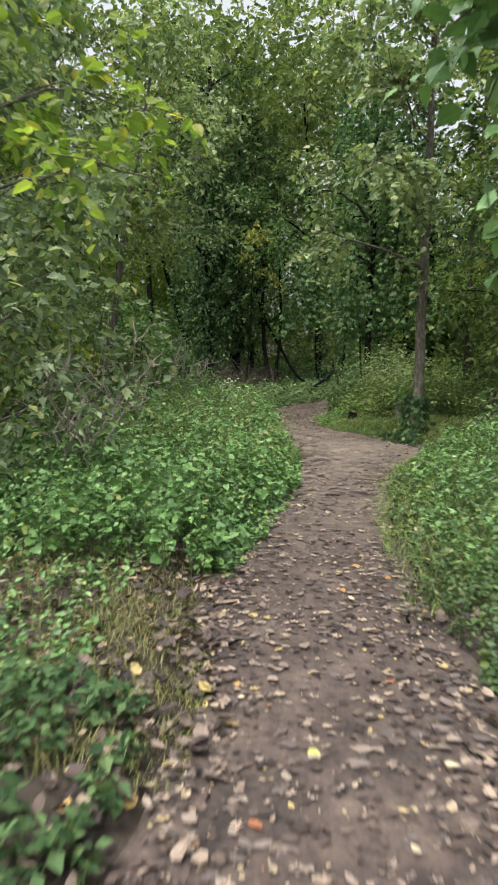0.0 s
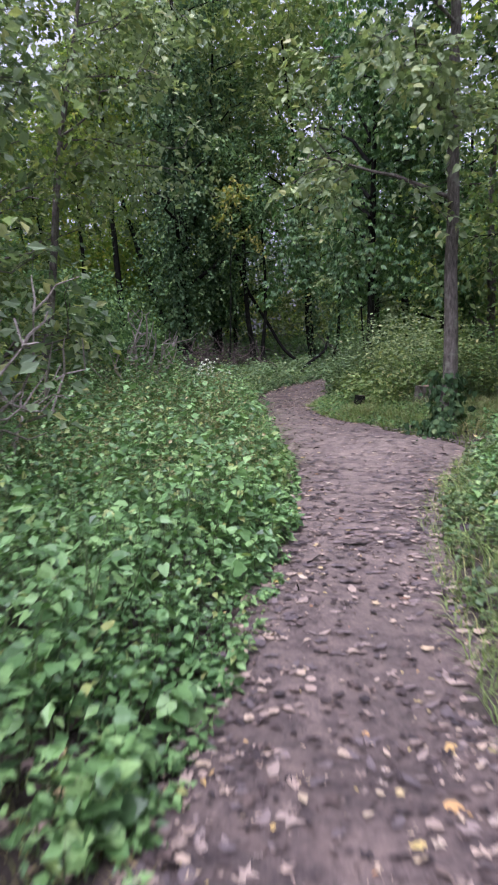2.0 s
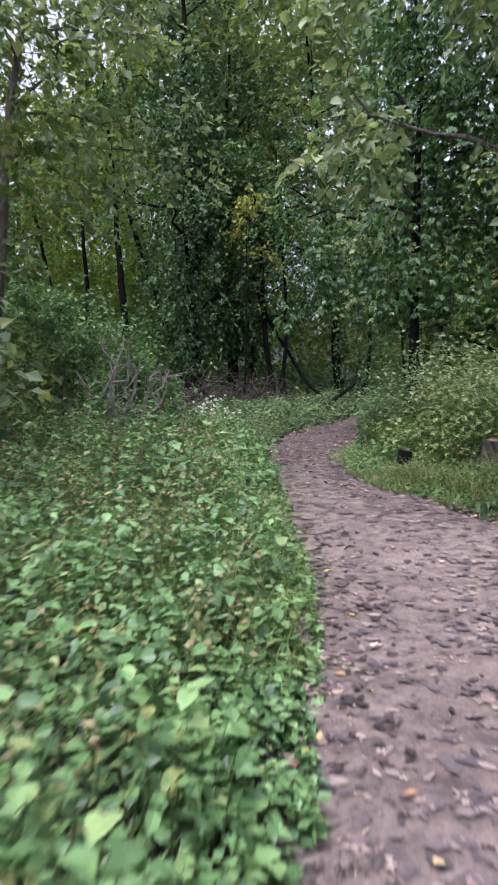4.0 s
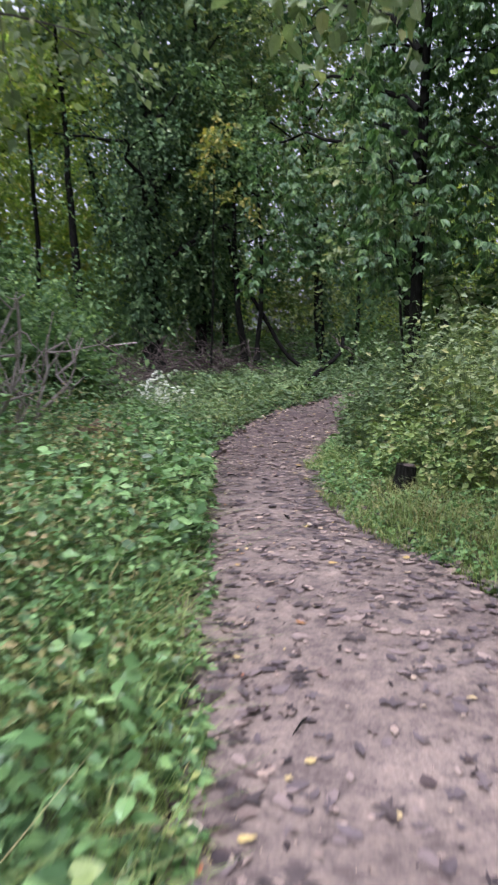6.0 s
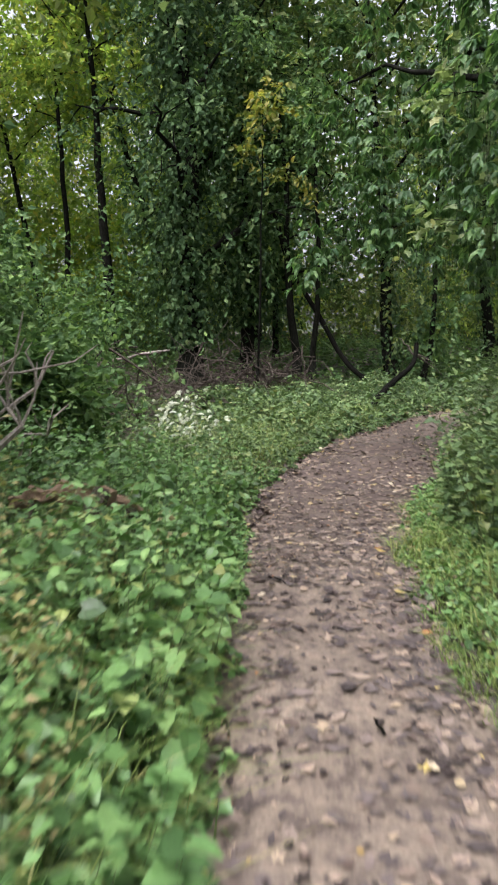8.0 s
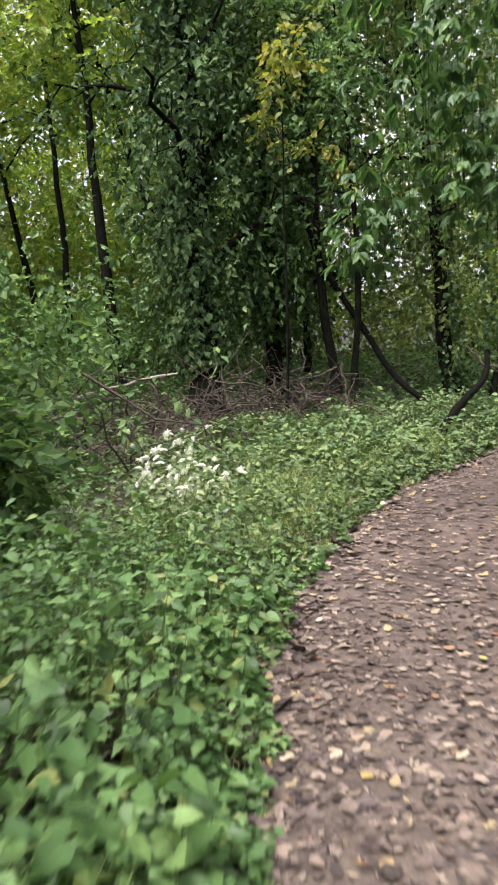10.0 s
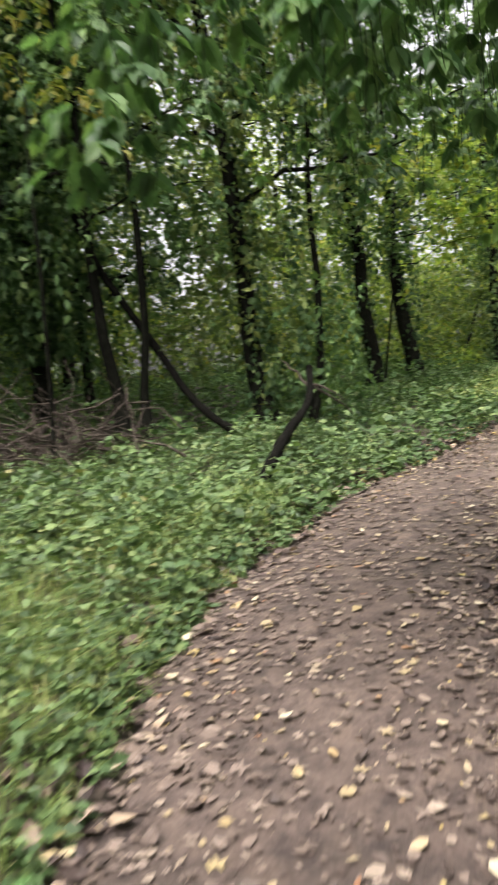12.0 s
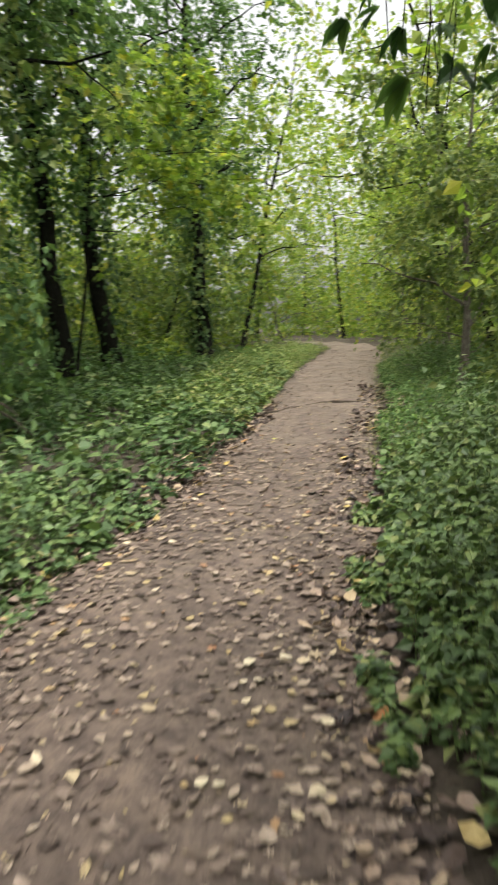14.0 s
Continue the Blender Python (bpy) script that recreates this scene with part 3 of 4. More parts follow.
def creeper(tops, lengths, step=0.13, size=0.135):
    """Hanging shoots: a thin stem from each top, set with drooping leaves of three to five leaflets. Returns (leaflets, stems)."""
    P, D, N, S, wood = [], [], [], [], []
    for top, ln in zip(tops, lengths):
        k = max(3, int(ln / step))
        sway = np.cumsum(R.normal(0, 0.014, (k, 2)), 0)
        line = np.column_stack([top[0] + sway[:, 0], top[1] + sway[:, 1], top[2] - ln * np.linspace(0, 1, k)])
        wood += tube(line[::3] if k > 6 else line, 0.0018, 3)
        az = R.uniform(0, 6.3, k)
        out = np.column_stack([np.cos(az), np.sin(az), np.zeros(k)])
        side = np.column_stack([-np.sin(az), np.cos(az), np.zeros(k)])
        base = line + out * R.uniform(0.06, 0.17, (k, 1)) + (0, 0, 0.08)
        scale = size * R.uniform(0.65, 1.25, k)
        for turn in (-1.15, -0.55, 0.0, 0.55, 1.15):
            keep = R.uniform(0, 1, k) < (1.0 if abs(turn) < 0.9 else 0.6)
            d = out * (0.75 * math.cos(turn)) + side * (0.75 * math.sin(turn)) + np.array([0, 0, -0.62]) + R.normal(0, 0.16, (k, 3))
            nor = out * 0.62 + np.array([0, 0, 0.72]) + R.normal(0, 0.18, (k, 3))
            P.append(base[keep]), D.append(d[keep]), N.append(nor[keep])
            S.append((scale * (1.0 - 0.16 * abs(turn)))[keep])
    P, D, N, S = (np.concatenate(v) for v in (P, D, N, S))
    return leaves(P, D, N, S, "broad", R.uniform(0.62, 0.88, len(P))), wood


# the curtain of creeper that hangs over the path from the tree's long boughs
hx, hy, hz = host.location
for bx, by, bz, rise0 in ((0.75, 22.2, 4.3, 3.4), (1.1, 23.2, 5.2, 4.3), (1.7, 23.9, 4.6, 3.9), (2.7, 23.7, 4.4, 3.7), (1.3, 21.9, 6.0, 5.0), (2.3, 22.6, 6.6, 5.4)):
    part("bough", tube(bent((0.02, 0.1, rise0), (bx - hx, by - hy, bz - hz), 0.35, 0.05, 9), np.linspace(0.045, 0.012, 9), 6), M_DARK_BARK, host, smooth=True)
def hung(n, x0, x1, y0, y1, rise1, low_at):
    """Tops of shoots in a block of air, how low each hangs, and gaps between the swags."""
    c = np.column_stack([R.uniform(x0, x1, n), R.uniform(y0, y1, n)])
    low_z = low_at + 0.17 * np.sin(3.1 * c[:, 0] + 1.3 * c[:, 1]) + 0.15 * np.sin(5.3 * c[:, 1] - 2.2 * c[:, 0])
    z = low_z + 0.25 + rise1 * R.uniform(0, 1, n) ** 1.3
    keep = (c[:, 0] > 0.34 + 0.14 * (z - 2.0) + 0.16 * np.sin(2.7 * z)) & (np.sin(2.3 * c[:, 0] + 1.1 * z) + np.sin(2.9 * c[:, 1] - 1.7 * z + 1) > -0.75)
    long = np.maximum(np.minimum(R.uniform(0.3, 1.05, n), z - low_z + R.uniform(-0.05, 0.2, n)), 0.2)
    return np.column_stack([c, z])[keep], long[keep]


def hang(swags, size, step, label):
    tops, drop = np.concatenate([a for a, b in swags]), np.concatenate([b for a, b in swags])
    lv, wood = creeper(tops - (hx, hy, hz), drop, step, size)
    curtain = part("creeper_curtain", lv, M_CURTAIN, host, label)
    tagged(part("shoot_tangle", wood, M_DARK_BARK, curtain), kind="stuff")


tip = np.column_stack([R.normal(0.45, 0.13, 16), R.normal(22.0, 0.15, 16), R.uniform(2.15, 2.7, 16)])
hang([hung(340, 0.34, 2.9, 21.75, 22.5, 4.4, 2.1), hung(1150, 1.75, 4.4, 18.7, 21.7, 6.0, 2.2), (tip, np.full(16, 0.3))], 0.135, 0.13, "drooping dark green five-fingered creeper leaves")
hang([hung(130, 0.8, 2.6, 22.7, 24.0, 2.0, 2.38), hung(22, 2.5, 2.95, 23.3, 23.8, 0.6, 1.95)], 0.088, 0.11, "small dark creeper leaves on thin hanging shoots")
tree("pale_sapling", "young sapling with pale maple-like leaves beside the path", (2.5, 19.9), 3.9, 0.03, (-0.2, 0.4), M_DARK_BARK, M_PALE, limbs=5, twigs=3, per_twig=4, reach=0.8, low=0.5, size=0.105, shape="lobed", droop=0.3, rise=0.15)
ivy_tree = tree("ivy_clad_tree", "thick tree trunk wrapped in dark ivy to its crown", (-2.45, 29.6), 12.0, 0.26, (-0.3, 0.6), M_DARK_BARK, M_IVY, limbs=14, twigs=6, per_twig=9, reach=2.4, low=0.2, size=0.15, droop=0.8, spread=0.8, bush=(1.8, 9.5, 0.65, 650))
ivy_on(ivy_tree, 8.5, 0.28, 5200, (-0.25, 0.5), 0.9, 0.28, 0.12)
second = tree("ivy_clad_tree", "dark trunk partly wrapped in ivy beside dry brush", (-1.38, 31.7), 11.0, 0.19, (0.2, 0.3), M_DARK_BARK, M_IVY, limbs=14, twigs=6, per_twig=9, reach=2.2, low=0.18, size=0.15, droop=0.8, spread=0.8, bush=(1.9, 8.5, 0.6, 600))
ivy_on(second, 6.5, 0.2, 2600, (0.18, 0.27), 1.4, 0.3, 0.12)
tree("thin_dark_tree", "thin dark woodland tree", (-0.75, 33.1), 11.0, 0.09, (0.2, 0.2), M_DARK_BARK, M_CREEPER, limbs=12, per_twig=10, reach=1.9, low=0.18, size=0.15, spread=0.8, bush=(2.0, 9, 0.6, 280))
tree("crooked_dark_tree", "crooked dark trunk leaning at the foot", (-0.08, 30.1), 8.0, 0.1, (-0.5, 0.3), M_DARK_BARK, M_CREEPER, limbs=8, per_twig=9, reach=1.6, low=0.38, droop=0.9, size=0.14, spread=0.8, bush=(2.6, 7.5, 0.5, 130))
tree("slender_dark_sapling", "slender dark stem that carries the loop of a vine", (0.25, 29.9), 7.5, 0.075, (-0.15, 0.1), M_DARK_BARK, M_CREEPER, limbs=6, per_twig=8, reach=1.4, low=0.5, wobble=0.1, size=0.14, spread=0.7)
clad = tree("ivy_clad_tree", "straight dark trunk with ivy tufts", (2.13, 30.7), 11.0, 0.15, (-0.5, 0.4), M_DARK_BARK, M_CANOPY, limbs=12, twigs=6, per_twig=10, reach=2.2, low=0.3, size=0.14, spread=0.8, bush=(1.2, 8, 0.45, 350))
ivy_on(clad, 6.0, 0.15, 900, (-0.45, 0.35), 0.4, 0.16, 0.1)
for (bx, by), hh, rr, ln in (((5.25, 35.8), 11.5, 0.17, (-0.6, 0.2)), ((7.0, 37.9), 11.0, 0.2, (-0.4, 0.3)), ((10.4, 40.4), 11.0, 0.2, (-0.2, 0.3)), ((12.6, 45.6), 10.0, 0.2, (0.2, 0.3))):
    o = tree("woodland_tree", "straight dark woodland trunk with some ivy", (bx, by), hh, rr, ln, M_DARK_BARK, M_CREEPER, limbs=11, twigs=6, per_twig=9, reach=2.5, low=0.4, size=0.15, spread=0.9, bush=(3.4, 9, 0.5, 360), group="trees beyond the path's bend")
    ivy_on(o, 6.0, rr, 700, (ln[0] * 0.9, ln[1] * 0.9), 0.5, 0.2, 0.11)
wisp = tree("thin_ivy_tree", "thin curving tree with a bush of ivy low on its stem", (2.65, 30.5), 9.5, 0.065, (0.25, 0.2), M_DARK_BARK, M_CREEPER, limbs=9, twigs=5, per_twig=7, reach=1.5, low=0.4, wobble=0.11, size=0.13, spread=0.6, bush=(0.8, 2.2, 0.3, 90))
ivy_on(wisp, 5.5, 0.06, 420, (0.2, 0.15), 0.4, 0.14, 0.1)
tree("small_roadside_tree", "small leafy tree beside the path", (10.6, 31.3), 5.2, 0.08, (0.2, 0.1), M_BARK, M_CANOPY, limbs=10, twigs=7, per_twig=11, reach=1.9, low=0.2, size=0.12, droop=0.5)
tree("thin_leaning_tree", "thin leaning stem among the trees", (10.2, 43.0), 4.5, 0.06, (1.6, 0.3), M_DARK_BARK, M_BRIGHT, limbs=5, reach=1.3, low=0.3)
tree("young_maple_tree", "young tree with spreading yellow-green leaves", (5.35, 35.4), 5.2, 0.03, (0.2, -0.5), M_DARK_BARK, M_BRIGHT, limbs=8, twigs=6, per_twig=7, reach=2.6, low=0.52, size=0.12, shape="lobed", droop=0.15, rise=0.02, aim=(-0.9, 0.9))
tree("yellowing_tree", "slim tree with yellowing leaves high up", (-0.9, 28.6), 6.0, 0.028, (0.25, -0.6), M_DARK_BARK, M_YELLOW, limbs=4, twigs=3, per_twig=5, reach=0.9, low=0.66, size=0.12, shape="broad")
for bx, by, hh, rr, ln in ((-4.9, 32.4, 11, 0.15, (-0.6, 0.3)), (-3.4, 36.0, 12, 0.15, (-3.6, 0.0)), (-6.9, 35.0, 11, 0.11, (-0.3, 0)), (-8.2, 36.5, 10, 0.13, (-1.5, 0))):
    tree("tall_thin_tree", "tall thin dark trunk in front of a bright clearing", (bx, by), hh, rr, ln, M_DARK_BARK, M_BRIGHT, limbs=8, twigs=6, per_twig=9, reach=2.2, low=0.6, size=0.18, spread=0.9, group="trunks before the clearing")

# saplings whose branches hang over the start of the path
tree("overhanging_sapling", "sapling with bright green leaves over the path", (2.3, 3.6), 4.3, 0.04, (-0.7, 0.0), M_BARK, M_LUSH, limbs=7, twigs=4, per_twig=4, reach=1.1, low=0.56, size=0.12, shape="broad", droop=0.3, rise=0.08, aim=(3.2, 0.4), forked=True)
tree("overhanging_sapling", "sapling with yellow-green leaves over the path", (-2.3, 4.7), 4.6, 0.05, (0.4, 0.1), M_BARK, M_BRIGHT, limbs=6, twigs=3, per_twig=4, reach=1.25, low=0.52, size=0.1, shape="broad", droop=0.5, rise=0.1, aim=(0.0, 0.7), forked=True)

tree("leaning_canopy_tree", "leafy tree leaning out over the weeds towards the path", (-3.7, 16.2), 8.0, 0.09, (1.3, 0.2), M_BARK, M_PALE, limbs=10, twigs=6, per_twig=8, reach=2.2, low=0.48, size=0.13, shape="mid", droop=0.4, rise=0.2, aim=(0.0, 1.3), spread=0.5)

# leafy shrubs behind the weeds
for bx, by, hh, mat, rc in ((-3.2, 7.4, 5.0, M_SILVER, 1.5), (-3.7, 9.8, 6.5, M_SILVER, 1.7), (-2.55, 20.4, 1.5, M_CREEPER, 0.55), (-3.9, 12.8, 7.5, M_SILVER, 1.8), (-4.7, 16.0, 8.5, M_CANOPY, 2.2), (-5.8, 19.0, 9.5, M_CANOPY, 2.2),
                            (-4.4, 23.6, 3.0, M_CREEPER, 1.5), (-6.4, 26.6, 3.2, M_CREEPER, 1.6), (-5.6, 12.0, 7.5, M_BRIGHT, 2.0), (-7.0, 17.5, 11.0, M_CANOPY, 2.6),
                            (3.5, 6.6, 2.6, M_SMALL, 1.0), (4.2, 9.2, 3.4, M_SMALL, 1.2), (6.0, 13.0, 8.0, M_CANOPY, 2.0), (6.4, 16.6, 9.0, M_CANOPY, 2.2), (5.3, 20.4, 11.5, M_CREEPER, 2.3), (7.6, 24.4, 5.0, M_CREEPER, 1.7),
                            (10.4, 29.2, 1.8, M_CANOPY, 0.9), (8.9, 27.8, 1.2, M_CANOPY, 0.7), (13.0, 33.6, 4.2, M_CANOPY, 1.9), (15.8, 37.0, 5.0, M_BRIGHT, 2.2), (19.0, 41.5, 5.0, M_BRIGHT, 2.2), (23.0, 47.0, 6.0, M_BRIGHT, 2.5), (17.5, 47.5, 4.5, M_BRIGHT, 2.0)):
    tree("leafy_shrub", "tall leafy shrub at the wood's edge", (bx, by), hh, 0.03 + 0.006 * hh, (R.normal(0, 0.3), R.normal(0, 0.3)), M_BARK, mat, limbs=int(11 + hh * 0.7), twigs=7, per_twig=8, reach=rc, low=0.06, size=0.12 if hh < 6 else 0.145,
         k=7, rise=0.5, wobble=0.08, spread=0.45, group="shrubs at the wood's edge")

for bx, by, hh, ln in ((14.2, 33.8, 8.5, (-2.2, 0.8)), (18.5, 39.0, 9.0, (-2.4, 0.4)), (14.0, 44.8, 9.5, (1.6, -1.0)), (22.8, 44.0, 10.0, (-1.5, 0.5)), (18.6, 51.5, 10.0, (0.5, -1.0)), (24.5, 53.0, 10.0, (-1, 0))):
    tree("arching_tree", "airy yellow-green tree leaning over the path", (bx, by), hh, 0.09, ln, M_DARK_BARK, M_BRIGHT, limbs=11, twigs=6, per_twig=7, reach=3.0, low=0.3, size=0.17, k=6, spread=1.0, rise=0.35, group="airy trees over the far path")

# the wood behind: five kinds of tree, set about with room between them
kinds = []
for i in range(6):
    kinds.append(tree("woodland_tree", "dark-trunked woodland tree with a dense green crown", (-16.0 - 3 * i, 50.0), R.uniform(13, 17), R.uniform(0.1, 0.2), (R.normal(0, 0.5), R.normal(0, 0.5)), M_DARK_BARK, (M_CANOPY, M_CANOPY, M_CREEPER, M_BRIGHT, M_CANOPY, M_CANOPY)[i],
                      limbs=13, twigs=5, per_twig=7, reach=2.9, low=0.08, size=0.26, k=7, spread=1.0, group="trees of the wood"))
R = np.random.default_rng(21)
spots = [(2.5, 13.4), (2.7, 20.6), (0, 30), (-2.4, 29.6), (2.1, 30.7), (5.2, 35.8), (7, 37.9), (12, 45)]
made, tries = 0, 0
for x, y in ((1, -22), (-12, -16), (13, -14), (-6, -24), (8, -24)):
    copy_thing(kinds[abs(x + y) % 6], pose(x, y, gz(x, y) - 0.15, 0, 0, x * 77))
for x, y, sc in ((-2.0, 40.5, 1.15), (8.2, 25.4, 0.85)):
    copy_thing(kinds[3 if x > 3 else 1], pose(x, y, gz(x, y) - 0.15, 0, 0, x * 50) @ Matrix.Diagonal((sc, sc, sc, 1)))
    spots.append((x, y))
for x, y, sc, k in ((4.5, 21.6, 0.7, 2), (6.4, 18.4, 0.8, 0), (5.2, 15.4, 0.62, 4)):
    copy_thing(kinds[k], pose(x, y, gz(x, y) - 0.15, 0, 0, 60 * k) @ Matrix.Diagonal((sc, sc, sc, 1)))
    spots.append((x, y))
while made < 42 and tries < 6000:
    tries += 1
    x, y = R.uniform(-26, 34), R.uniform(3, 64)
    d, s, r, _ = (float(v[0]) for v in beside([(x, y)]))
    if d < (5.0 if s < 0 and y < 26 else 4.2) or min(math.hypot(x - a, y - b) for a, b in spots) < (2.3 if y > 25 else 2.6):
        continue
    if s > 0 and x > 6 and d < 5:
        continue
    if -10 < x < -3 and 19 < y < 44 or -3.5 < x < 0 and 19 < y < 36:
        continue
    if -0.5 < x < 14 and 32 < y < 52:
        continue
    spots.append((x, y))
    src = kinds[3] if (x > 3 and y > 36 and R.uniform() < 0.75) else kinds[int(R.integers(0, 6))]
    sc = R.uniform(0.75, 1.1) * (0.62 if x > 10 else 1)
    copy_thing(src, pose(x, y, gz(x, y) - 0.15, R.normal(0, 2), R.normal(0, 2), R.uniform(0, 360)) @ Matrix.Diagonal((sc, sc, sc, 1)))
    made += 1


def cloud(n, x0, x1, y0, y1, z0, z1, size, k=7, clump=0.8):
    """Foliage in clumps of leafy twigs, thinning out between them."""
    m = max(1, n // 16)
    c = np.column_stack([R.uniform(x0, x1, m), R.uniform(y0, y1, m), R.uniform(z0, z1, m)])
    P = np.repeat(c, 16, 0) + R.normal(0, clump, (m * 16, 3)) * (1, 1, 0.7)
    P = P[beside(P[:, :2])[0] > 1.6]
    P[:, 2] = np.maximum(P[:, 2], 0.15) + ground(P[:, :2])
    return sprays(P, R.normal(0, 0.6, P.shape) + (0, 0, -0.2), size * 3.3, k, size, "plain", 0.4)


# clumps added up high to close sky gaps and darken the wood below
stuff("canopy_roof", cloud(420, 0.0, 3.0, 27, 34, 10, 15, 0.28) + cloud(1500, 4.6, 11, 14, 22.5, 4, 12, 0.22) + cloud(1300, -6, 0.3, 31, 42, 9, 16, 0.36) + cloud(700, 0.3, 5, 41, 47, 10, 17, 0.34), M_CANOPY, "closed leaf canopy high over the deep wood", "foliage")
stuff("distant_foliage", cloud(2600, -22, 3, 46, 54, 0.5, 15, 0.3) + cloud(900, -22, 3, 44, 52, 0.2, 4, 0.3) + cloud(700, -3, 8, 50, 55, 1, 9, 0.32) + cloud(4200, -19, -11, 2, 44, 0.5, 17, 0.3) + cloud(2600, 12, 26, 4, 24, 0.5, 12, 0.3), M_CANOPY, "dense woodland foliage closing the view", "foliage")
stuff("distant_foliage", cloud(2700, 3, 34, 50, 60, 0.2, 11, 0.28) + cloud(1100, 10, 34, 50, 60, 0.1, 5, 0.25) + cloud(1900, 20, 34, 30, 50, 0.3, 10, 0.3) + cloud(2400, -15, -4, 39, 45, 1.0, 13, 0.26) + cloud(1900, -16, -3, 38, 45, 0.2, 7, 0.24) + cloud(900, 6, 22, 45, 52, 0.2, 6, 0.24) + cloud(1000, -5, 14, 44, 50, 0.1, 3.5, 0.2) + cloud(1400, 14, 36, 56, 66, 0.2, 9, 0.27)  + cloud(1000, -4, 24, 54, 62, 2, 13, 0.32), M_BRIGHT, "yellow-green foliage beyond the wood", "foliage")
stuff("understorey_foliage", cloud(450, 1, 15, 43, 49, 1.5, 8, 0.2) + cloud(1500, -9.5, -6.5, 3, 30, 0.3, 4.5, 0.18) + cloud(800, -6, -1.5, 34, 42, 0.2, 3.4, 0.18) + cloud(900, -6.5, -3.4, 24, 33, 0.3, 2.6, 0.14), M_CREEPER, "dark leafy growth between the trees", "undergrowth")
stuff("understorey_foliage", cloud(1000, 6.5, 10, 5, 26, 0.3, 4.0, 0.17) + cloud(1300, 4, 16, 40, 50, 0.2, 3.0, 0.2) + cloud(700, 11, 22, 31, 44, 0.2, 2.4, 0.17), M_CANOPY, "leafy growth between the trees", "undergrowth")


# ---- undergrowth ----
R = np.random.default_rng(33)


def run_at(y):
    return float(np.interp(y, LINE[:, 1], RUN))


def band(n, ya, yb, side, d0, d1, bias=1.0):
    """Points beside the path, between two places along it and two distances from its edge."""
    s = R.uniform(run_at(ya), run_at(yb), n)
    c = np.column_stack([np.interp(s, RUN, LINE[:, k]) for k in range(4)])
    t = unit(np.column_stack([np.interp(s, RUN, TANG[:, k]) for k in range(2)]))
    d = d0 + (d1 - d0) * R.uniform(0, 1, n) ** bias
    w = (c[:, 3] if side > 0 else c[:, 2]) + d
    p = c[:, :2] + side * w[:, None] * np.column_stack([t[:, 1], -t[:, 0]])
    return p[beside(p)[0] > d0 - 0.05]


def at_ground(p):
    return np.column_stack([p, ground(p)])


def ragged_field(p, f=1.0):
    return 0.5 + 0.25 * np.sin(f * (2.1 * p[:, 0] + 1.3 * p[:, 1])) + 0.25 * np.sin(f * (1.7 * p[:, 1] - 2.6 * p[:, 0]) + 2)


def stems(B, T, w):
    n = len(B)
    a = R.uniform(0, 6.3, n)
    V = np.stack([B + w * np.column_stack([np.cos(a + k * 2.1), np.sin(a + k * 2.1), np.zeros(n)]) for k in range(3)] + [T], 1).reshape(-1, 3)
    F = (np.array([(0, 1, 3), (1, 2, 3), (2, 0, 3)])[None] + (np.arange(n) * 4)[:, None, None]).reshape(-1, 3)
    return [(V, F)]


def plants(p, H, pairs, size, shape="broad", flare=0.2, low=0.25):
    """Leafy stems with leaves in crossed pairs: (leaves, stems)."""
    B = at_ground(p)
    n = len(B)
    lean = R.normal(0, 0.18, (n, 2)) * H[:, None]
    top = B + np.column_stack([lean, H])
    az = R.uniform(0, 6.3, n)
    P, D, N, S = [], [], [], []
    for i in range(pairs):
        u = low + (1 - low) * (i + R.uniform(0.4, 1.0, n)) / pairs
        for half in (0, math.pi):
            a = az + half + i * 1.57 + R.normal(0, 0.35, n)
            out = np.column_stack([np.cos(a), np.sin(a), np.zeros(n)])
            P.append(B + (top - B) * u[:, None] + out * (flare * 0.25 * H * (1.2 - u))[:, None])
            D.append(out + np.column_stack([np.zeros((n, 2)), R.uniform(-0.7, 0.45, n)]))
            N.append(out * -0.1 + np.array([0, 0, 1.0]) + R.normal(0, 0.45, (n, 3)))
            S.append(size * R.uniform(0.6, 1.25, n) * (1.15 - 0.35 * u))
    return leaves(np.concatenate(P), np.concatenate(D), np.concatenate(N), np.concatenate(S), shape, R.uniform(0.85, 1.3, n * pairs * 2)), stems(B, top, 0.006)


def grass(p, H, w=0.003, bend=1.3):
    B = at_ground(p)
    n = len(B)
    a = R.uniform(0, 6.3, n)
    out = np.column_stack([np.cos(a), np.sin(a), np.zeros(n)])
    side = np.column_stack([-np.sin(a), np.cos(a), np.zeros(n)]) * w
    k = bend * R.uniform(0.2, 1.4, n) * H
    M = B + out * (0.3 * k)[:, None] + np.column_stack([np.zeros((n, 2)), 0.6 * H])
    T = B + out * k[:, None] + np.column_stack([np.zeros((n, 2)), H * R.uniform(0.6, 1.0, n)])
    V = np.stack([B - side, B + side, M - side * 0.8, M + side * 0.8, T], 1).reshape(-1, 3)
    F = (np.array([(0, 1, 3), (0, 3, 2), (2, 3, 4)])[None] + (np.arange(n) * 5)[:, None, None]).reshape(-1, 3)
    return [(V, F)]


def weeds(name, label, p, H, pairs, size, material, shape="broad", category="undergrowth", **kw):
    keep = (np.hypot(p[:, 0] + 1.08, p[:, 1] - 17.45) > 0.5) & (np.hypot(p[:, 0] - 1.72, p[:, 1] - 16.1) > 0.26) & (np.hypot(p[:, 0] - 2.72, p[:, 1] - 15.4) > 0.28)
    lv, st = plants(p[keep], H[keep], pairs, size, shape, **kw)
    o = stuff(name, lv, material, label, category)
    tagged(part("stems", st, M_STEM, o), kind="stuff")
    return o


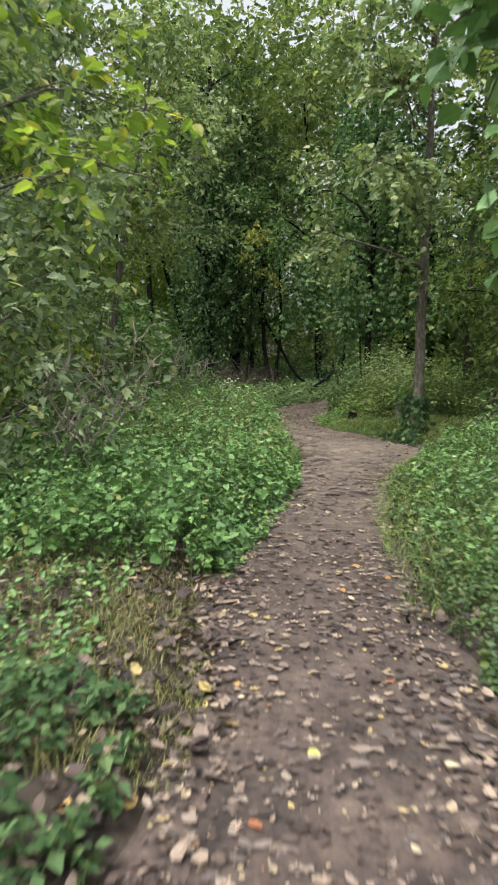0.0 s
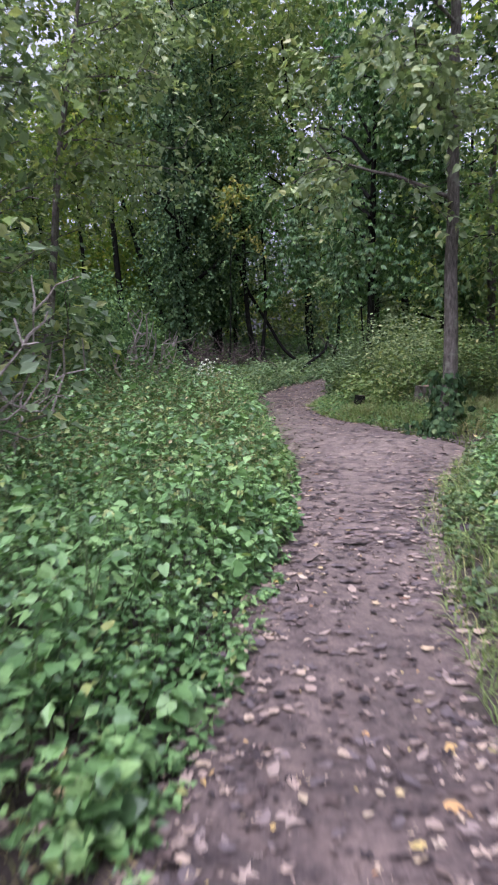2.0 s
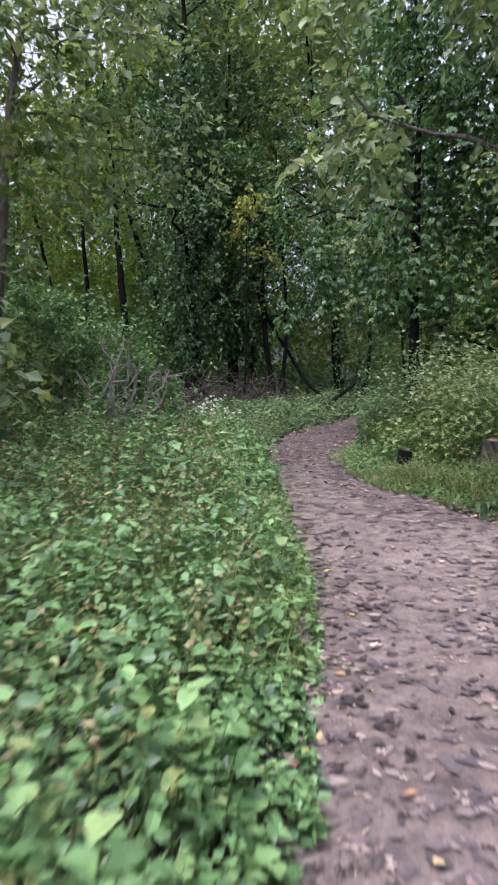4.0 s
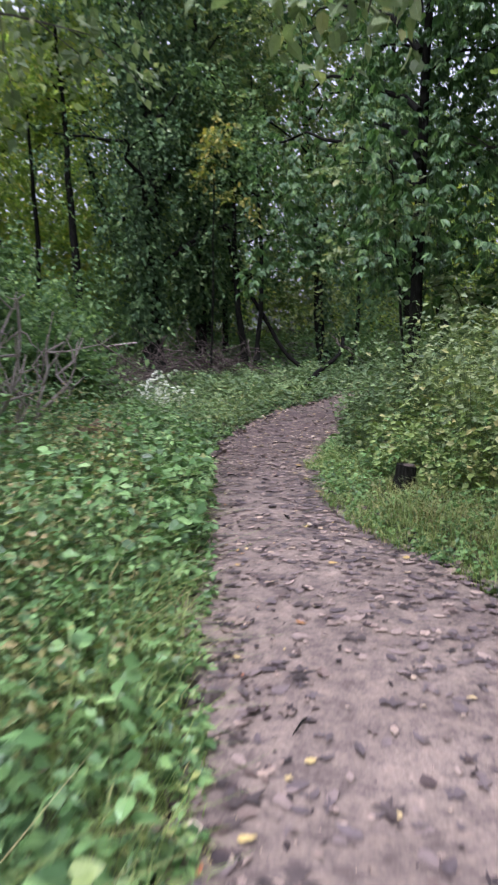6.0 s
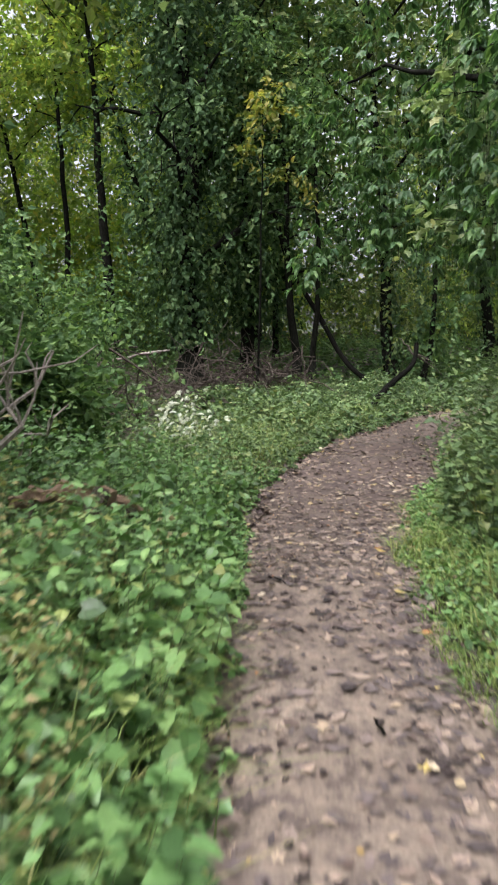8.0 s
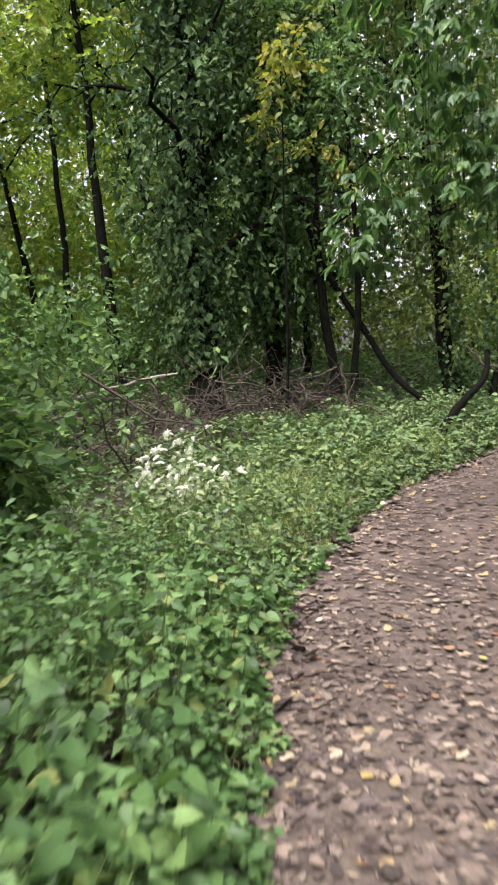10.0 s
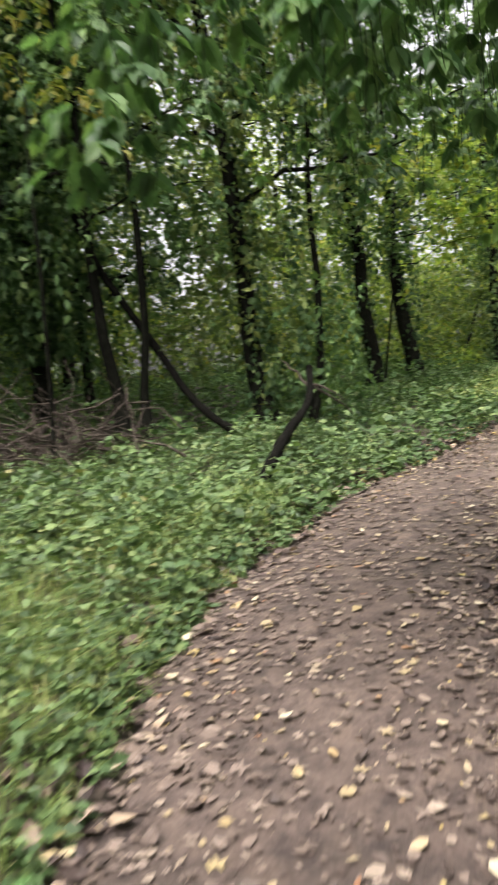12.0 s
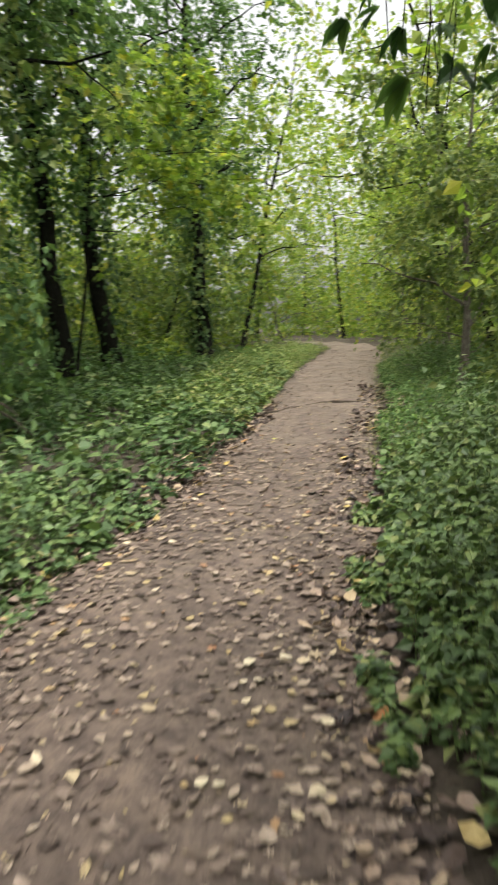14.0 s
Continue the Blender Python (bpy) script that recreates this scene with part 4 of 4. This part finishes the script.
def rising(p, lo, hi, over=0.5, f=1.0):
    """Plant heights that grow away from the trodden edge."""
    d = np.clip(beside(p)[0] / over, 0, 1)
    return (lo + (hi - lo) * d) * (0.35 + 0.65 * ragged_field(p, f) + 0.45 * ragged_field(p[:, ::-1], 2.7 * f)) * R.uniform(0.65, 1.25, len(p))


for n, size, shp, hi in ((900, 0.092, "heart", 0.58), (1200, 0.085, "broad", 0.64), (1600, 0.075, "mid", 0.7)):
    p = band(n, 5.0, 20.0, -1, 0.02, 3.4, 1.25)
    if shp == "heart":
        p = p[(p[:, 1] < 11.6) | (p[:, 1] > 14.2) | (beside(p)[0] > 0.9)]
    weeds("broadleaf_weeds", "dense bank of lush broad-leaved weeds beside the path", p, rising(p, 0.16, hi, 0.5, 1.3), 4, size, M_LUSH, shp)
p = band(900, 8.5, 17.0, -1, 0.25, 2.8)
weeds("seeding_weeds", "olive weeds going to seed among the green ones", p, rising(p, 0.25, 0.72, 0.6, 2.1), 8, 0.05, M_DRYGRASS, "plain", low=0.35)
p = band(220, 14.2, 18.0, -1, 0.0, 1.2, 1.2)
weeds("large_leaved_weeds", "large-leaved weeds leaning out over the path's edge", p, R.uniform(0.25, 0.55, len(p)), 4, 0.1, M_LUSH, "heart")
p = band(150, 6.0, 20.0, -1, 1.0, 2.6)
weeds("tall_weeds", "tall single stems standing over the weeds", p, R.uniform(0.7, 1.25, len(p)), 8, 0.085, M_LUSH, "plain")
p = band(3000, 5.2, 21.0, -1, -0.1, 2.8, 1.3)
weeds("small_leaved_weeds", "small-leaved green weeds along the path's edge", p, rising(p, 0.12, 0.58, 0.5, 1.7), 6, 0.06, M_LUSH, "mid")
p = band(1700, 19.5, 27.0, -1, -0.06, 2.0, 1.2)
weeds("low_weeds", "low green weeds on the outside of the bend", p, rising(p, 0.1, 0.34), 4, 0.08, M_DULL, "mid")
p = band(2600, 29.0, 42.0, -1, 0.6, 5.0)
weeds("woodland_floor_plants", "patchy dark green plants under the trees", p, rising(p, 0.12, 0.24), 4, 0.11, M_CREEPER, "plain")
p = band(1700, 23.5, 36.0, -1, 0.0, 4.2, 1.2)
weeds("ground_ivy", "low dark ivy and weeds covering the bank", p, rising(p, 0.1, 0.2), 3, 0.085, M_IVY, "plain")
p = band(900, 23.0, 36.0, -1, 0.02, 3.6, 1.1)
weeds("broadleaf_weeds", "broad-leaved dark weeds covering the shaded bank", p, rising(p, 0.14, 0.32, 0.5, 1.4), 4, 0.12, M_DULL, "broad")
p = band(1300, -1.5, 3.4, -1, 0.12, 2.4)
weeds("ground_ivy", "dark ground ivy beside the path", p, rising(p, 0.06, 0.2), 3, 0.08, M_IVY, "plain")
p = band(1500, 19.5, 27.0, -1, 1.5, 4.2)
weeds("low_weeds", "dark low weeds under the wood's edge", p, rising(p, 0.1, 0.22), 4, 0.075, M_SMALL, "plain")
p = band(500, 3.0, 5.6, -1, 0.5, 3.0)
weeds("low_weeds", "thin low weeds among fallen leaves", p, rising(p, 0.05, 0.2), 3, 0.06, M_LUSH, "plain")
p = band(900, 3.0, 13.0, 1, 0.3, 2.6)
weeds("tall_weeds", "mixed green weeds rising from the verge", p, rising(p, 0.1, 0.85, 1.6), 6, 0.08, M_LUSH, "plain")
p = band(2300, -1.0, 12.0, 1, 0.06, 2.4, 1.1)
weeds("small_leaved_weeds", "dark small-leaved weeds rising to a shrubby edge", p, rising(p, 0.08, 0.75, 1.6), 5, 0.058, M_SMALL, "mid")
p = band(1700, 13.4, 21.0, 1, -0.06, 1.1)
weeds("small_leaved_weeds", "short bright weeds in the verge grass", p, rising(p, 0.08, 0.2), 4, 0.055, M_LUSH, "mid")
p = band(1500, 15.6, 22.0, 1, 0.5, 3.2)
weeds("tall_weeds", "tall pale weeds gone to seed", p, rising(p, 0.08, 1.2, 2.0), 6, 0.085, M_GRASS, "plain")
p = band(1000, 15.8, 22.0, 1, 0.45, 3.4)
weeds("tall_weeds", "tall pale green weeds and nettles", p, rising(p, 0.02, 1.05, 2.2), 6, 0.085, M_LUSH, "plain")
p = band(210, 16.0, 19.5, 1, 1.1, 2.4)
weeds("tall_weeds", "tall nettles and weeds standing man-high behind the verge", p, R.uniform(0.8, 1.75, len(p)), 11, 0.095, M_PALE, "plain", low=0.1)
p = band(420, 17.6, 22.5, 1, 0.3, 1.5)
weeds("tall_weeds", "tall green weeds crowding the inside of the bend", p, rising(p, 0.4, 1.3, 0.7), 9, 0.085, M_DULL, "plain", low=0.1)
p = band(3000, 22.8, 27.5, 1, -0.08, 2.2)
p = p[(beside(p)[0] > 0.14) | (ragged_field(p, 2.2) > 0.45)]
weeds("ivy_hummock", "dense mound of dark green ivy at the path's edge", p, rising(p, 0.12, 0.75, 0.8), 6, 0.075, M_SMALL, "mid")
p = band(900, 30.0, 44.0, -1, 0.0, 1.4)
weeds("low_weeds", "pale green weeds along the far verge", p, rising(p, 0.15, 0.4, 0.5), 5, 0.08, M_GRASS, "mid")
p = band(2200, 27.0, 38.0, 1, 0.1, 3.0)
weeds("low_weeds", "low green weeds on the verge", p, rising(p, 0.08, 0.55, 1.2), 4, 0.08, M_CREEPER, "plain")
for n, ya, yb, side, d0, d1, h, mat, lab in ((2200, 11.0, 14.6, -1, -0.12, 0.7, 0.16, M_GRASS, "fine bright grass leaning over the path's edge"), (7000, 10.0, 17.5, -1, 0.0, 1.8, 0.45, M_GRASS, "green verge grass"), (6500, 2.6, 5.6, -1, -0.1, 1.9, 0.1, M_DRYGRASS, "short yellowing grass by the path"),
                                             (6500, 4.5, 13.0, 1, -0.1, 1.6, 0.24, M_GRASS, "green verge grass"), (12000, 13.2, 20.0, 1, -0.1, 1.9, 0.24, M_GRASS, "bright verge grass at the inside of the bend"),
                                             (8000, 18.5, 25.0, -1, 0.0, 1.8, 0.26, M_GRASS, "fine grass among the weeds"), (5000, 12.8, 16.5, 1, 0.2, 3.0, 0.22, M_DRYGRASS, "dry yellowing grass round the tree"),
                                             (4000, 31.0, 46.0, -1, 0.0, 2.6, 0.35, M_GRASS, "grass on the far verge"), (2500, 28.0, 46.0, 1, 0.0, 1.6, 0.35, M_GRASS, "grass on the far verge")):
    p = band(n, ya, yb, side, d0, d1, 1.3)
    stuff("verge_grass", grass(p, rising(p, h * 0.45, h, 0.4, 2.0)), mat, lab, "grass")


def floor_cover(n, x0, x1, y0, y1, H, size, gap=3.0):
    p = np.column_stack([R.uniform(x0, x1, n), R.uniform(y0, y1, n)])
    d = beside(p)[0]
    p = p[d > gap]
    return p, H * (0.4 + 0.9 * ragged_field(p, 0.7)) * R.uniform(0.6, 1.2, len(p))


for box, H, size, mat in (((3200, -12, 10, 29, 48), 0.55, 0.16, M_CREEPER), ((1100, -12, -2.5, 22, 34), 0.4, 0.12, M_SMALL), ((1600, -12, -3, 3, 24), 0.9, 0.15, M_CANOPY), ((1300, 3, 16, 4, 34), 0.9, 0.14, M_CANOPY), ((1500, 8, 30, 34, 60), 0.7, 0.2, M_BRIGHT)):
    p, h = floor_cover(*box, H, size)
    weeds("woodland_floor_plants", "patchy green plants covering the woodland floor", p, h, 4, size, mat, "plain")

# ---- single things ----
R = np.random.default_rng(44)
stump = thing("tree_stump", "short rotten dark tree stump in the grass", "stump", (1.78, 16.3, gz(1.78, 16.3) - 0.05))
part("stump_wood", tube([(0, 0, 0), (0.0, 0, 0.08), (0.01, 0, 0.2), (0.03, 0.0, 0.31)], (0.13, 0.1, 0.088, 0.085), 14, 0.12), M_DARK_BARK, stump)
part("cut_face", tube([(0.03, 0, 0.3), (0.03, 0, 0.316)], (0.07, 0.06), 12, 0.05), M_CUT, stump, "rotten cut face")

sawn = thing("sawn_stump", "wide sawn tree stump with a weathered tan top", "stump", (2.8, 15.6, gz(2.8, 15.6) - 0.05))
part("stump_wood", tube([(0, 0, 0), (0, 0, 0.12), (0.01, 0, 0.26), (0.02, 0, 0.4)], (0.29, 0.22, 0.2, 0.195), 18, 0.09), M_BARK, sawn)
part("cut_face", tube([(0.02, 0, 0.39), (0.02, 0, 0.412)], (0.188, 0.17), 18, 0.05), M_TAN, sawn, "weathered tan cut face")
rotten = thing("rotten_log", "broken rotten brown log lying in the weeds", "log", (-1.1, 17.6, gz(-1.1, 17.6) + 0.3))
part("log_wood", tube(bent((-0.5, 0.2, 0.1), (0.25, 0.05, 0.16), 0.05, 0.06, 12), np.linspace(0.045, 0.07, 12) * R.uniform(0.75, 1.2, 12), 9, 0.22), M_TAN, rotten)
part("log_limb", tube(bent((0.2, 0.05, 0.2), (0.0, -0.3, -0.38), 0.05, 0.08, 8), np.linspace(0.07, 0.04, 8), 8, 0.22), M_BRUSH, rotten)
part("log_splinter", tube(bent((0.15, 0.1, 0.14), (0.42, 0.2, 0.05), 0.03, 0.1, 6), np.linspace(0.045, 0.015, 6), 7, 0.25), M_TAN, rotten)
for a, b in (((-0.3, 0.1, 0.12), (-0.42, -0.12, -0.3)), ((0.35, 0.18, 0.08), (0.4, 0.15, -0.36))):
    part("log_stub", tube(bent(a, b, 0, 0.08, 5), np.linspace(0.03, 0.02, 5), 6, 0.2), M_BRUSH, rotten)

vine = thing("looping_vine", "dark woody vine looping down to the ground", "vine", (0.16, 0, -0.05))
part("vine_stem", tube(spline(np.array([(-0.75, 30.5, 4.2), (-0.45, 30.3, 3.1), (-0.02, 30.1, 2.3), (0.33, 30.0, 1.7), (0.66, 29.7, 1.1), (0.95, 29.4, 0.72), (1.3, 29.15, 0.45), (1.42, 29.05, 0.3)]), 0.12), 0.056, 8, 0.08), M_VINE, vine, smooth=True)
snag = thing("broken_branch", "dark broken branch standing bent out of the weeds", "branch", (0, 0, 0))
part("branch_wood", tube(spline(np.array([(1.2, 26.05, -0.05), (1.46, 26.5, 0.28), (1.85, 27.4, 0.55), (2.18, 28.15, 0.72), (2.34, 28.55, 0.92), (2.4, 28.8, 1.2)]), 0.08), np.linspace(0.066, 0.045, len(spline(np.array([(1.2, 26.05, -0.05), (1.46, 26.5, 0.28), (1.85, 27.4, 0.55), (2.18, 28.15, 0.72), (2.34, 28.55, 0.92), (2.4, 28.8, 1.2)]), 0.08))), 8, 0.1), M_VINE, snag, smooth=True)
for end in ((2.05, 28.9, 1.32), (2.9, 28.7, 0.55), (2.75, 28.5, 0.75)):
    part("side_twig", tube(bent((2.34, 28.6, 0.95), end, 0.05, 0.1, 6), np.linspace(0.022, 0.006, 6), 5), M_BRUSH, snag)


def dead_branch(x, y, h, w, n, thick=0.03, material=M_DEAD, label="bleached leafless branch caught in the weeds", name="dead_branch"):
    z = gz(x, y)
    root = thing(name, label, "branch", (x, y, z))
    for i in range(n):
        a = np.array([R.normal(0, 0.15 * w), R.normal(0, 0.15 * w), 0.0])
        b = np.array([R.normal(0, w * 0.6), R.normal(0, w * 0.4), h * R.uniform(0.5, 1.0)])
        lp = bent(a, b, R.uniform(-0.1, 0.15), 0.16, 8)
        wood = tube(lp, np.linspace(thick, thick * 0.25, 8), 5)
        for _ in range(5):
            k = int(R.integers(2, 7))
            e = lp[k] + R.normal(0, 0.22 * w, 3) + (0, 0, 0.1 * h)
            wood += tube(bent(lp[k], e, 0, 0.2, 4), np.linspace(0.013, 0.004, 4), 4)
        part("stick", wood, material, root)
    return root


dead_branch(-2.2, 17.5, 2.1, 0.9, 9, 0.042)
dead_branch(-2.5, 19.4, 1.8, 0.7, 6)
dead_branch(-2.0, 7.6, 1.5, 0.9, 9, 0.02)
dead_branch(-2.2, 9.6, 1.7, 1.0, 9, 0.022)


def brush_heap(x, y, w, h, n):
    root = thing("brush_heap", "tangled heap of dry brown sticks under the trees", "brush", (x, y, gz(x, y) - 0.05))
    for i in range(n):
        th = R.uniform(0, 6.3)
        ln = R.uniform(0.5, 1.6)
        c = np.array([np.clip(R.normal(0, w), -1.6 * w, 1.6 * w), np.clip(R.normal(0, w * 0.6), -w, w), min(abs(R.normal(0, h * 0.45)), h) + 0.05])
        v = np.array([math.cos(th), math.sin(th), R.normal(0.2, 0.6)]) * ln * 0.5
        part("stick", tube(bent(c - v, c + v, 0.05, 0.12, 5), np.linspace(R.uniform(0.008, 0.02), 0.004, 5), 4), M_BRUSH, root)


brush_heap(-0.9, 29.0, 0.7, 0.9, 110)
brush_heap(-1.9, 28.2, 0.8, 0.8, 100)
brush_heap(-3.6, 27.6, 1.2, 1.0, 100)
brush_heap(-3.4, 24.6, 1.0, 0.8, 70)
for a, b, r in (((-4.6, 27.4, 0.7), (-2.6, 28.2, 1.15), 0.035),):
    log = thing("fallen_limb", "long grey fallen limb leaning over the brush", "branch")
    part("limb_wood", tube(bent(a, b, 0.05, 0.06, 8), np.linspace(r, r * 0.5, 8), 7, 0.06), M_DEAD, log, smooth=True)

root_step = thing("tree_root", "exposed tree root crossing the path like a step", "root")
for ends, thick in (([(6.45, 31.15), (6.8, 31.4), (7.15, 31.5), (7.5, 31.7), (7.75, 31.72)], (0.02, 0.045, 0.03, 0.042, 0.015)), ([(7.85, 31.85), (8.1, 31.8), (8.4, 31.84), (8.75, 31.6)], (0.012, 0.03, 0.026, 0.012))):
    rp = np.array(ends)
    part("root_wood", tube(np.column_stack([rp, [gz(a, b) + 0.025 for a, b in rp]]), thick, 8, 0.25), M_BRUSH, root_step, smooth=True)


def asters(x, y, w, n):
    """White-flowered clump: stems with leaves and many small daisy heads."""
    p = np.column_stack([R.normal(x, w, n), R.normal(y, w, n)])
    H = R.uniform(0.3, 0.95, n)
    root = thing("white_aster_clump", "bushy clump of white-flowered asters in the weeds", "flowers", (0, 0, 0))
    lv, st = plants(p, H * 0.9, 6, 0.06, "broad")
    part("foliage", lv, M_PALE, root)
    tagged(part("stalk_tuft", st, M_STEM, root), kind="stuff")
    k = np.arange(18)
    for q, h in zip(at_ground(p), H):
        for _ in range(2):
            rr = R.uniform(0.02, 0.036) * (1 + 0.35 * (-1.0) ** k) * R.uniform(0.85, 1.15, 18)
            V = np.column_stack([np.cos(k * math.pi / 9) * rr, np.sin(k * math.pi / 9) * rr, R.uniform(-0.008, 0.004, 18)])
            V = np.concatenate([V, V * 0.5 + (0, 0, 0.012), [(0, 0, 0.016)]])
            F = np.concatenate([np.stack([k, (k + 1) % 18, 18 + (k + 1) % 18], -1), np.stack([k, 18 + (k + 1) % 18, 18 + k], -1), np.stack([18 + k, 18 + (k + 1) % 18, np.full(18, 36)], -1)])
            o = part("flower_head", [(V, F)], M_WHITE, root, "small white daisy flower")
            o.matrix_basis = pose(*(q + np.array([0, 0, h * 0.92]) + R.normal(0, 0.05, 3)), R.normal(0, 35), R.normal(0, 35), 0)


asters(-1.12, 21.85, 0.22, 46)

# ---- fallen leaves ----
R = np.random.default_rng(55)


def on_path(n, ya, yb, lo=-1.05, hi=1.05):
    s = R.uniform(run_at(ya), run_at(yb), n)
    c = np.column_stack([np.interp(s, RUN, LINE[:, k]) for k in range(5)])
    t = unit(np.column_stack([np.interp(s, RUN, TANG[:, k]) for k in range(2)]))
    a = R.uniform(lo, hi, n)
    a = np.where(R.uniform(0, 1, n) < 0.45, np.sign(a) * np.abs(a) ** 0.4, a)
    w = np.where(a < 0, c[:, 2], c[:, 3]) * a
    p = c[:, :2] + w[:, None] * np.column_stack([t[:, 1], -t[:, 0]])
    return np.column_stack([p, path_z(p[:, 0], p[:, 1], c[:, 4], a * 0.8) + 0.014])


for P, mat, lab in ((np.concatenate([on_path(3900, -1, 20), on_path(1700, -1, 6.5)]), M_FALLEN, "dark fallen leaves trodden flat into the path"), (np.concatenate([on_path(420, -1, 6), on_path(9500, 17.5, 29), on_path(3600, 28, 44)]), M_FALLEN_PALE, "pale brown fallen leaves scattered over the path")):
    n = len(P)
    a = R.uniform(0, 6.3, n)
    S = np.where(P[:, 1] > 17.5, 0.026, 0.022) + 0.056 * R.uniform(0, 1, n) ** 1.5
    pick = R.uniform(0, 1, n)
    for sel, shp in ((pick < 0.3, "torn"), ((pick >= 0.3) & (pick < 0.62), "flat"), ((pick >= 0.62) & (pick < 0.84), "plain"), (pick >= 0.84, "curled")):
        k = int(sel.sum())
        stuff("fallen_leaves", leaves(P[sel] - (0, 0, 0.004), np.column_stack([np.cos(a[sel]), np.sin(a[sel]), R.normal(0, 0.05, k)]), np.array([0, 0, 1.0]) + R.normal(0, 0.1, (k, 3)), S[sel], shp, R.uniform(0.5, 1.3, k)), mat, lab, "leaves")
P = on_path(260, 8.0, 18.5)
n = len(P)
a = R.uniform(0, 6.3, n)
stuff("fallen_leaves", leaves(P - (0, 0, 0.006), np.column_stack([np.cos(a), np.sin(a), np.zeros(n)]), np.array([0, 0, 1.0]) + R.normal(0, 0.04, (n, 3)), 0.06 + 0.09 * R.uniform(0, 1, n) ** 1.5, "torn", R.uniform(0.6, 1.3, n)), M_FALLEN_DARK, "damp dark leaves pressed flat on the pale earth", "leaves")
P = np.concatenate([on_path(650, -1.0, 7.0), on_path(900, 7.0, 19.0), on_path(900, 8.5, 19.0, -0.1, 1.05), on_path(700, 8.5, 19.0, 0.25, 1.05)]) - (0, 0, 0.006)
n = len(P)
a = R.uniform(0, 6.3, n)
for shp, sel in (("flat", np.arange(n) % 3 < 2), ("torn", np.arange(n) % 3 == 2)):
    k = int(sel.sum())
    stuff("fallen_leaves", leaves(P[sel], np.column_stack([np.cos(a[sel]), np.sin(a[sel]), R.normal(0.0, 0.03, k)]), np.array([0, 0, 1.0]) + R.normal(0, 0.07, (k, 3)), 0.045 + 0.065 * R.uniform(0, 1, k) ** 1.3, shp, R.uniform(0.45, 1.0, k)), M_FALLEN_MAUVE, "brown and mauve fallen leaves strewn over the pale earth", "leaves")
P = np.concatenate([on_path(3000, -1, 8), on_path(1800, 8, 20), on_path(3500, 19, 32)])
n = len(P)
a = R.uniform(0, 6.3, n)
stuff("leaf_crumbs", leaves(P - (0, 0, 0.004), np.column_stack([np.cos(a), np.sin(a), R.normal(0, 0.1, n)]), np.array([0, 0, 1.0]) + R.normal(0, 0.2, (n, 3)), R.uniform(0.008, 0.03, n), "plain", R.uniform(0.4, 1.4, n)), M_FALLEN, "crumbs of leaf and twig on the earth", "litter")
P = np.concatenate([band(2000, 2.0, 5.8, -1, -0.2, 2.5), band(900, -1, 24, 1, 0.0, 0.5), band(900, 5, 34, -1, 0.0, 0.5), band(1600, 18.5, 32, -1, -0.2, 0.3), band(1900, 22.0, 34, 1, -0.3, 0.45)])
P = at_ground(P) + (0, 0, 0.03)
n = len(P)
a = R.uniform(0, 6.3, n)
stuff("fallen_leaves", leaves(P, np.column_stack([np.cos(a), np.sin(a), R.normal(0, 0.3, n)]), np.array([0, 0, 1.0]) + R.normal(0, 0.3, (n, 3)), R.uniform(0.05, 0.1, n), "curled", R.uniform(0.7, 1.3, n)),
      M_FALLEN, "brown fallen leaves lying along the verge", "leaves")
blades = [mesh_of("fallen_leaf", leaves(np.zeros((1, 3)), np.array([[1.0, 0, 0]]), np.array([[0, 0, 1.0]]), 1.0, s, w), M_FALLEN_YELLOW) for s, w in (("curled", 1.0), ("broad", 1.2), ("flat", 1.1), ("curled", 0.75))]
LAID = np.array([(-0.09, 3.36), (0.51, 2.49), (0.50, 2.27), (0.98, 3.52), (0.18, 2.91), (-0.23, 6.24), (0.46, 7.89), (0.36, 7.81), (0.18, 7.79), (0.71, 8.86), (0.20, 17.18), (1.14, 15.84), (1.19, 14.86), (0.44, 20.18), (0.52, 20.18), (0.15, 21.82), (0.35, 22.23), (0.72, 23.16), (0.70, 22.68), (0.62, 22.28), (0.86, 22.03), (0.97, 21.88), (1.14, 22.25), (1.46, 22.05), (1.84, 22.57), (0.89, 22.36), (3.10, 24.68), (2.72, 24.69), (2.79, 24.68), (2.87, 23.89), (2.59, 23.97), (2.45, 23.88)])
P = np.concatenate([np.column_stack([LAID, ground(LAID) + 0.035]), on_path(10, 0.5, 19), on_path(120, 18.5, 30)])
for q in P:
    o = new("fallen_leaf", blades[int(R.integers(0, 4))])
    o.matrix_world = pose(*(q + (0, 0, 0.01)), R.normal(0, 9), R.normal(0, 9), R.uniform(0, 360)) @ Matrix.Scale(R.uniform(0.04, 0.07), 4)
    tagged(o, "single pale or yellow fallen leaf lying on the path", "leaf", "yellow leaves on the path")

# twigs lying on the earth
for q in on_path(26, 1, 30):
    th = R.uniform(0, 6.3)
    ln = R.uniform(0.06, 0.2)
    tw = thing("fallen_twig", "short dark broken twig lying on the path", "twig", tuple(q), "twigs on the path")
    v = np.array([math.cos(th), math.sin(th), 0.02]) * ln * 0.5
    part("twig_wood", tube(bent(-v, v, 0.006, 0.1, 5), np.linspace(R.uniform(0.005, 0.011), 0.003, 5), 5), M_DARK_BARK, tw)
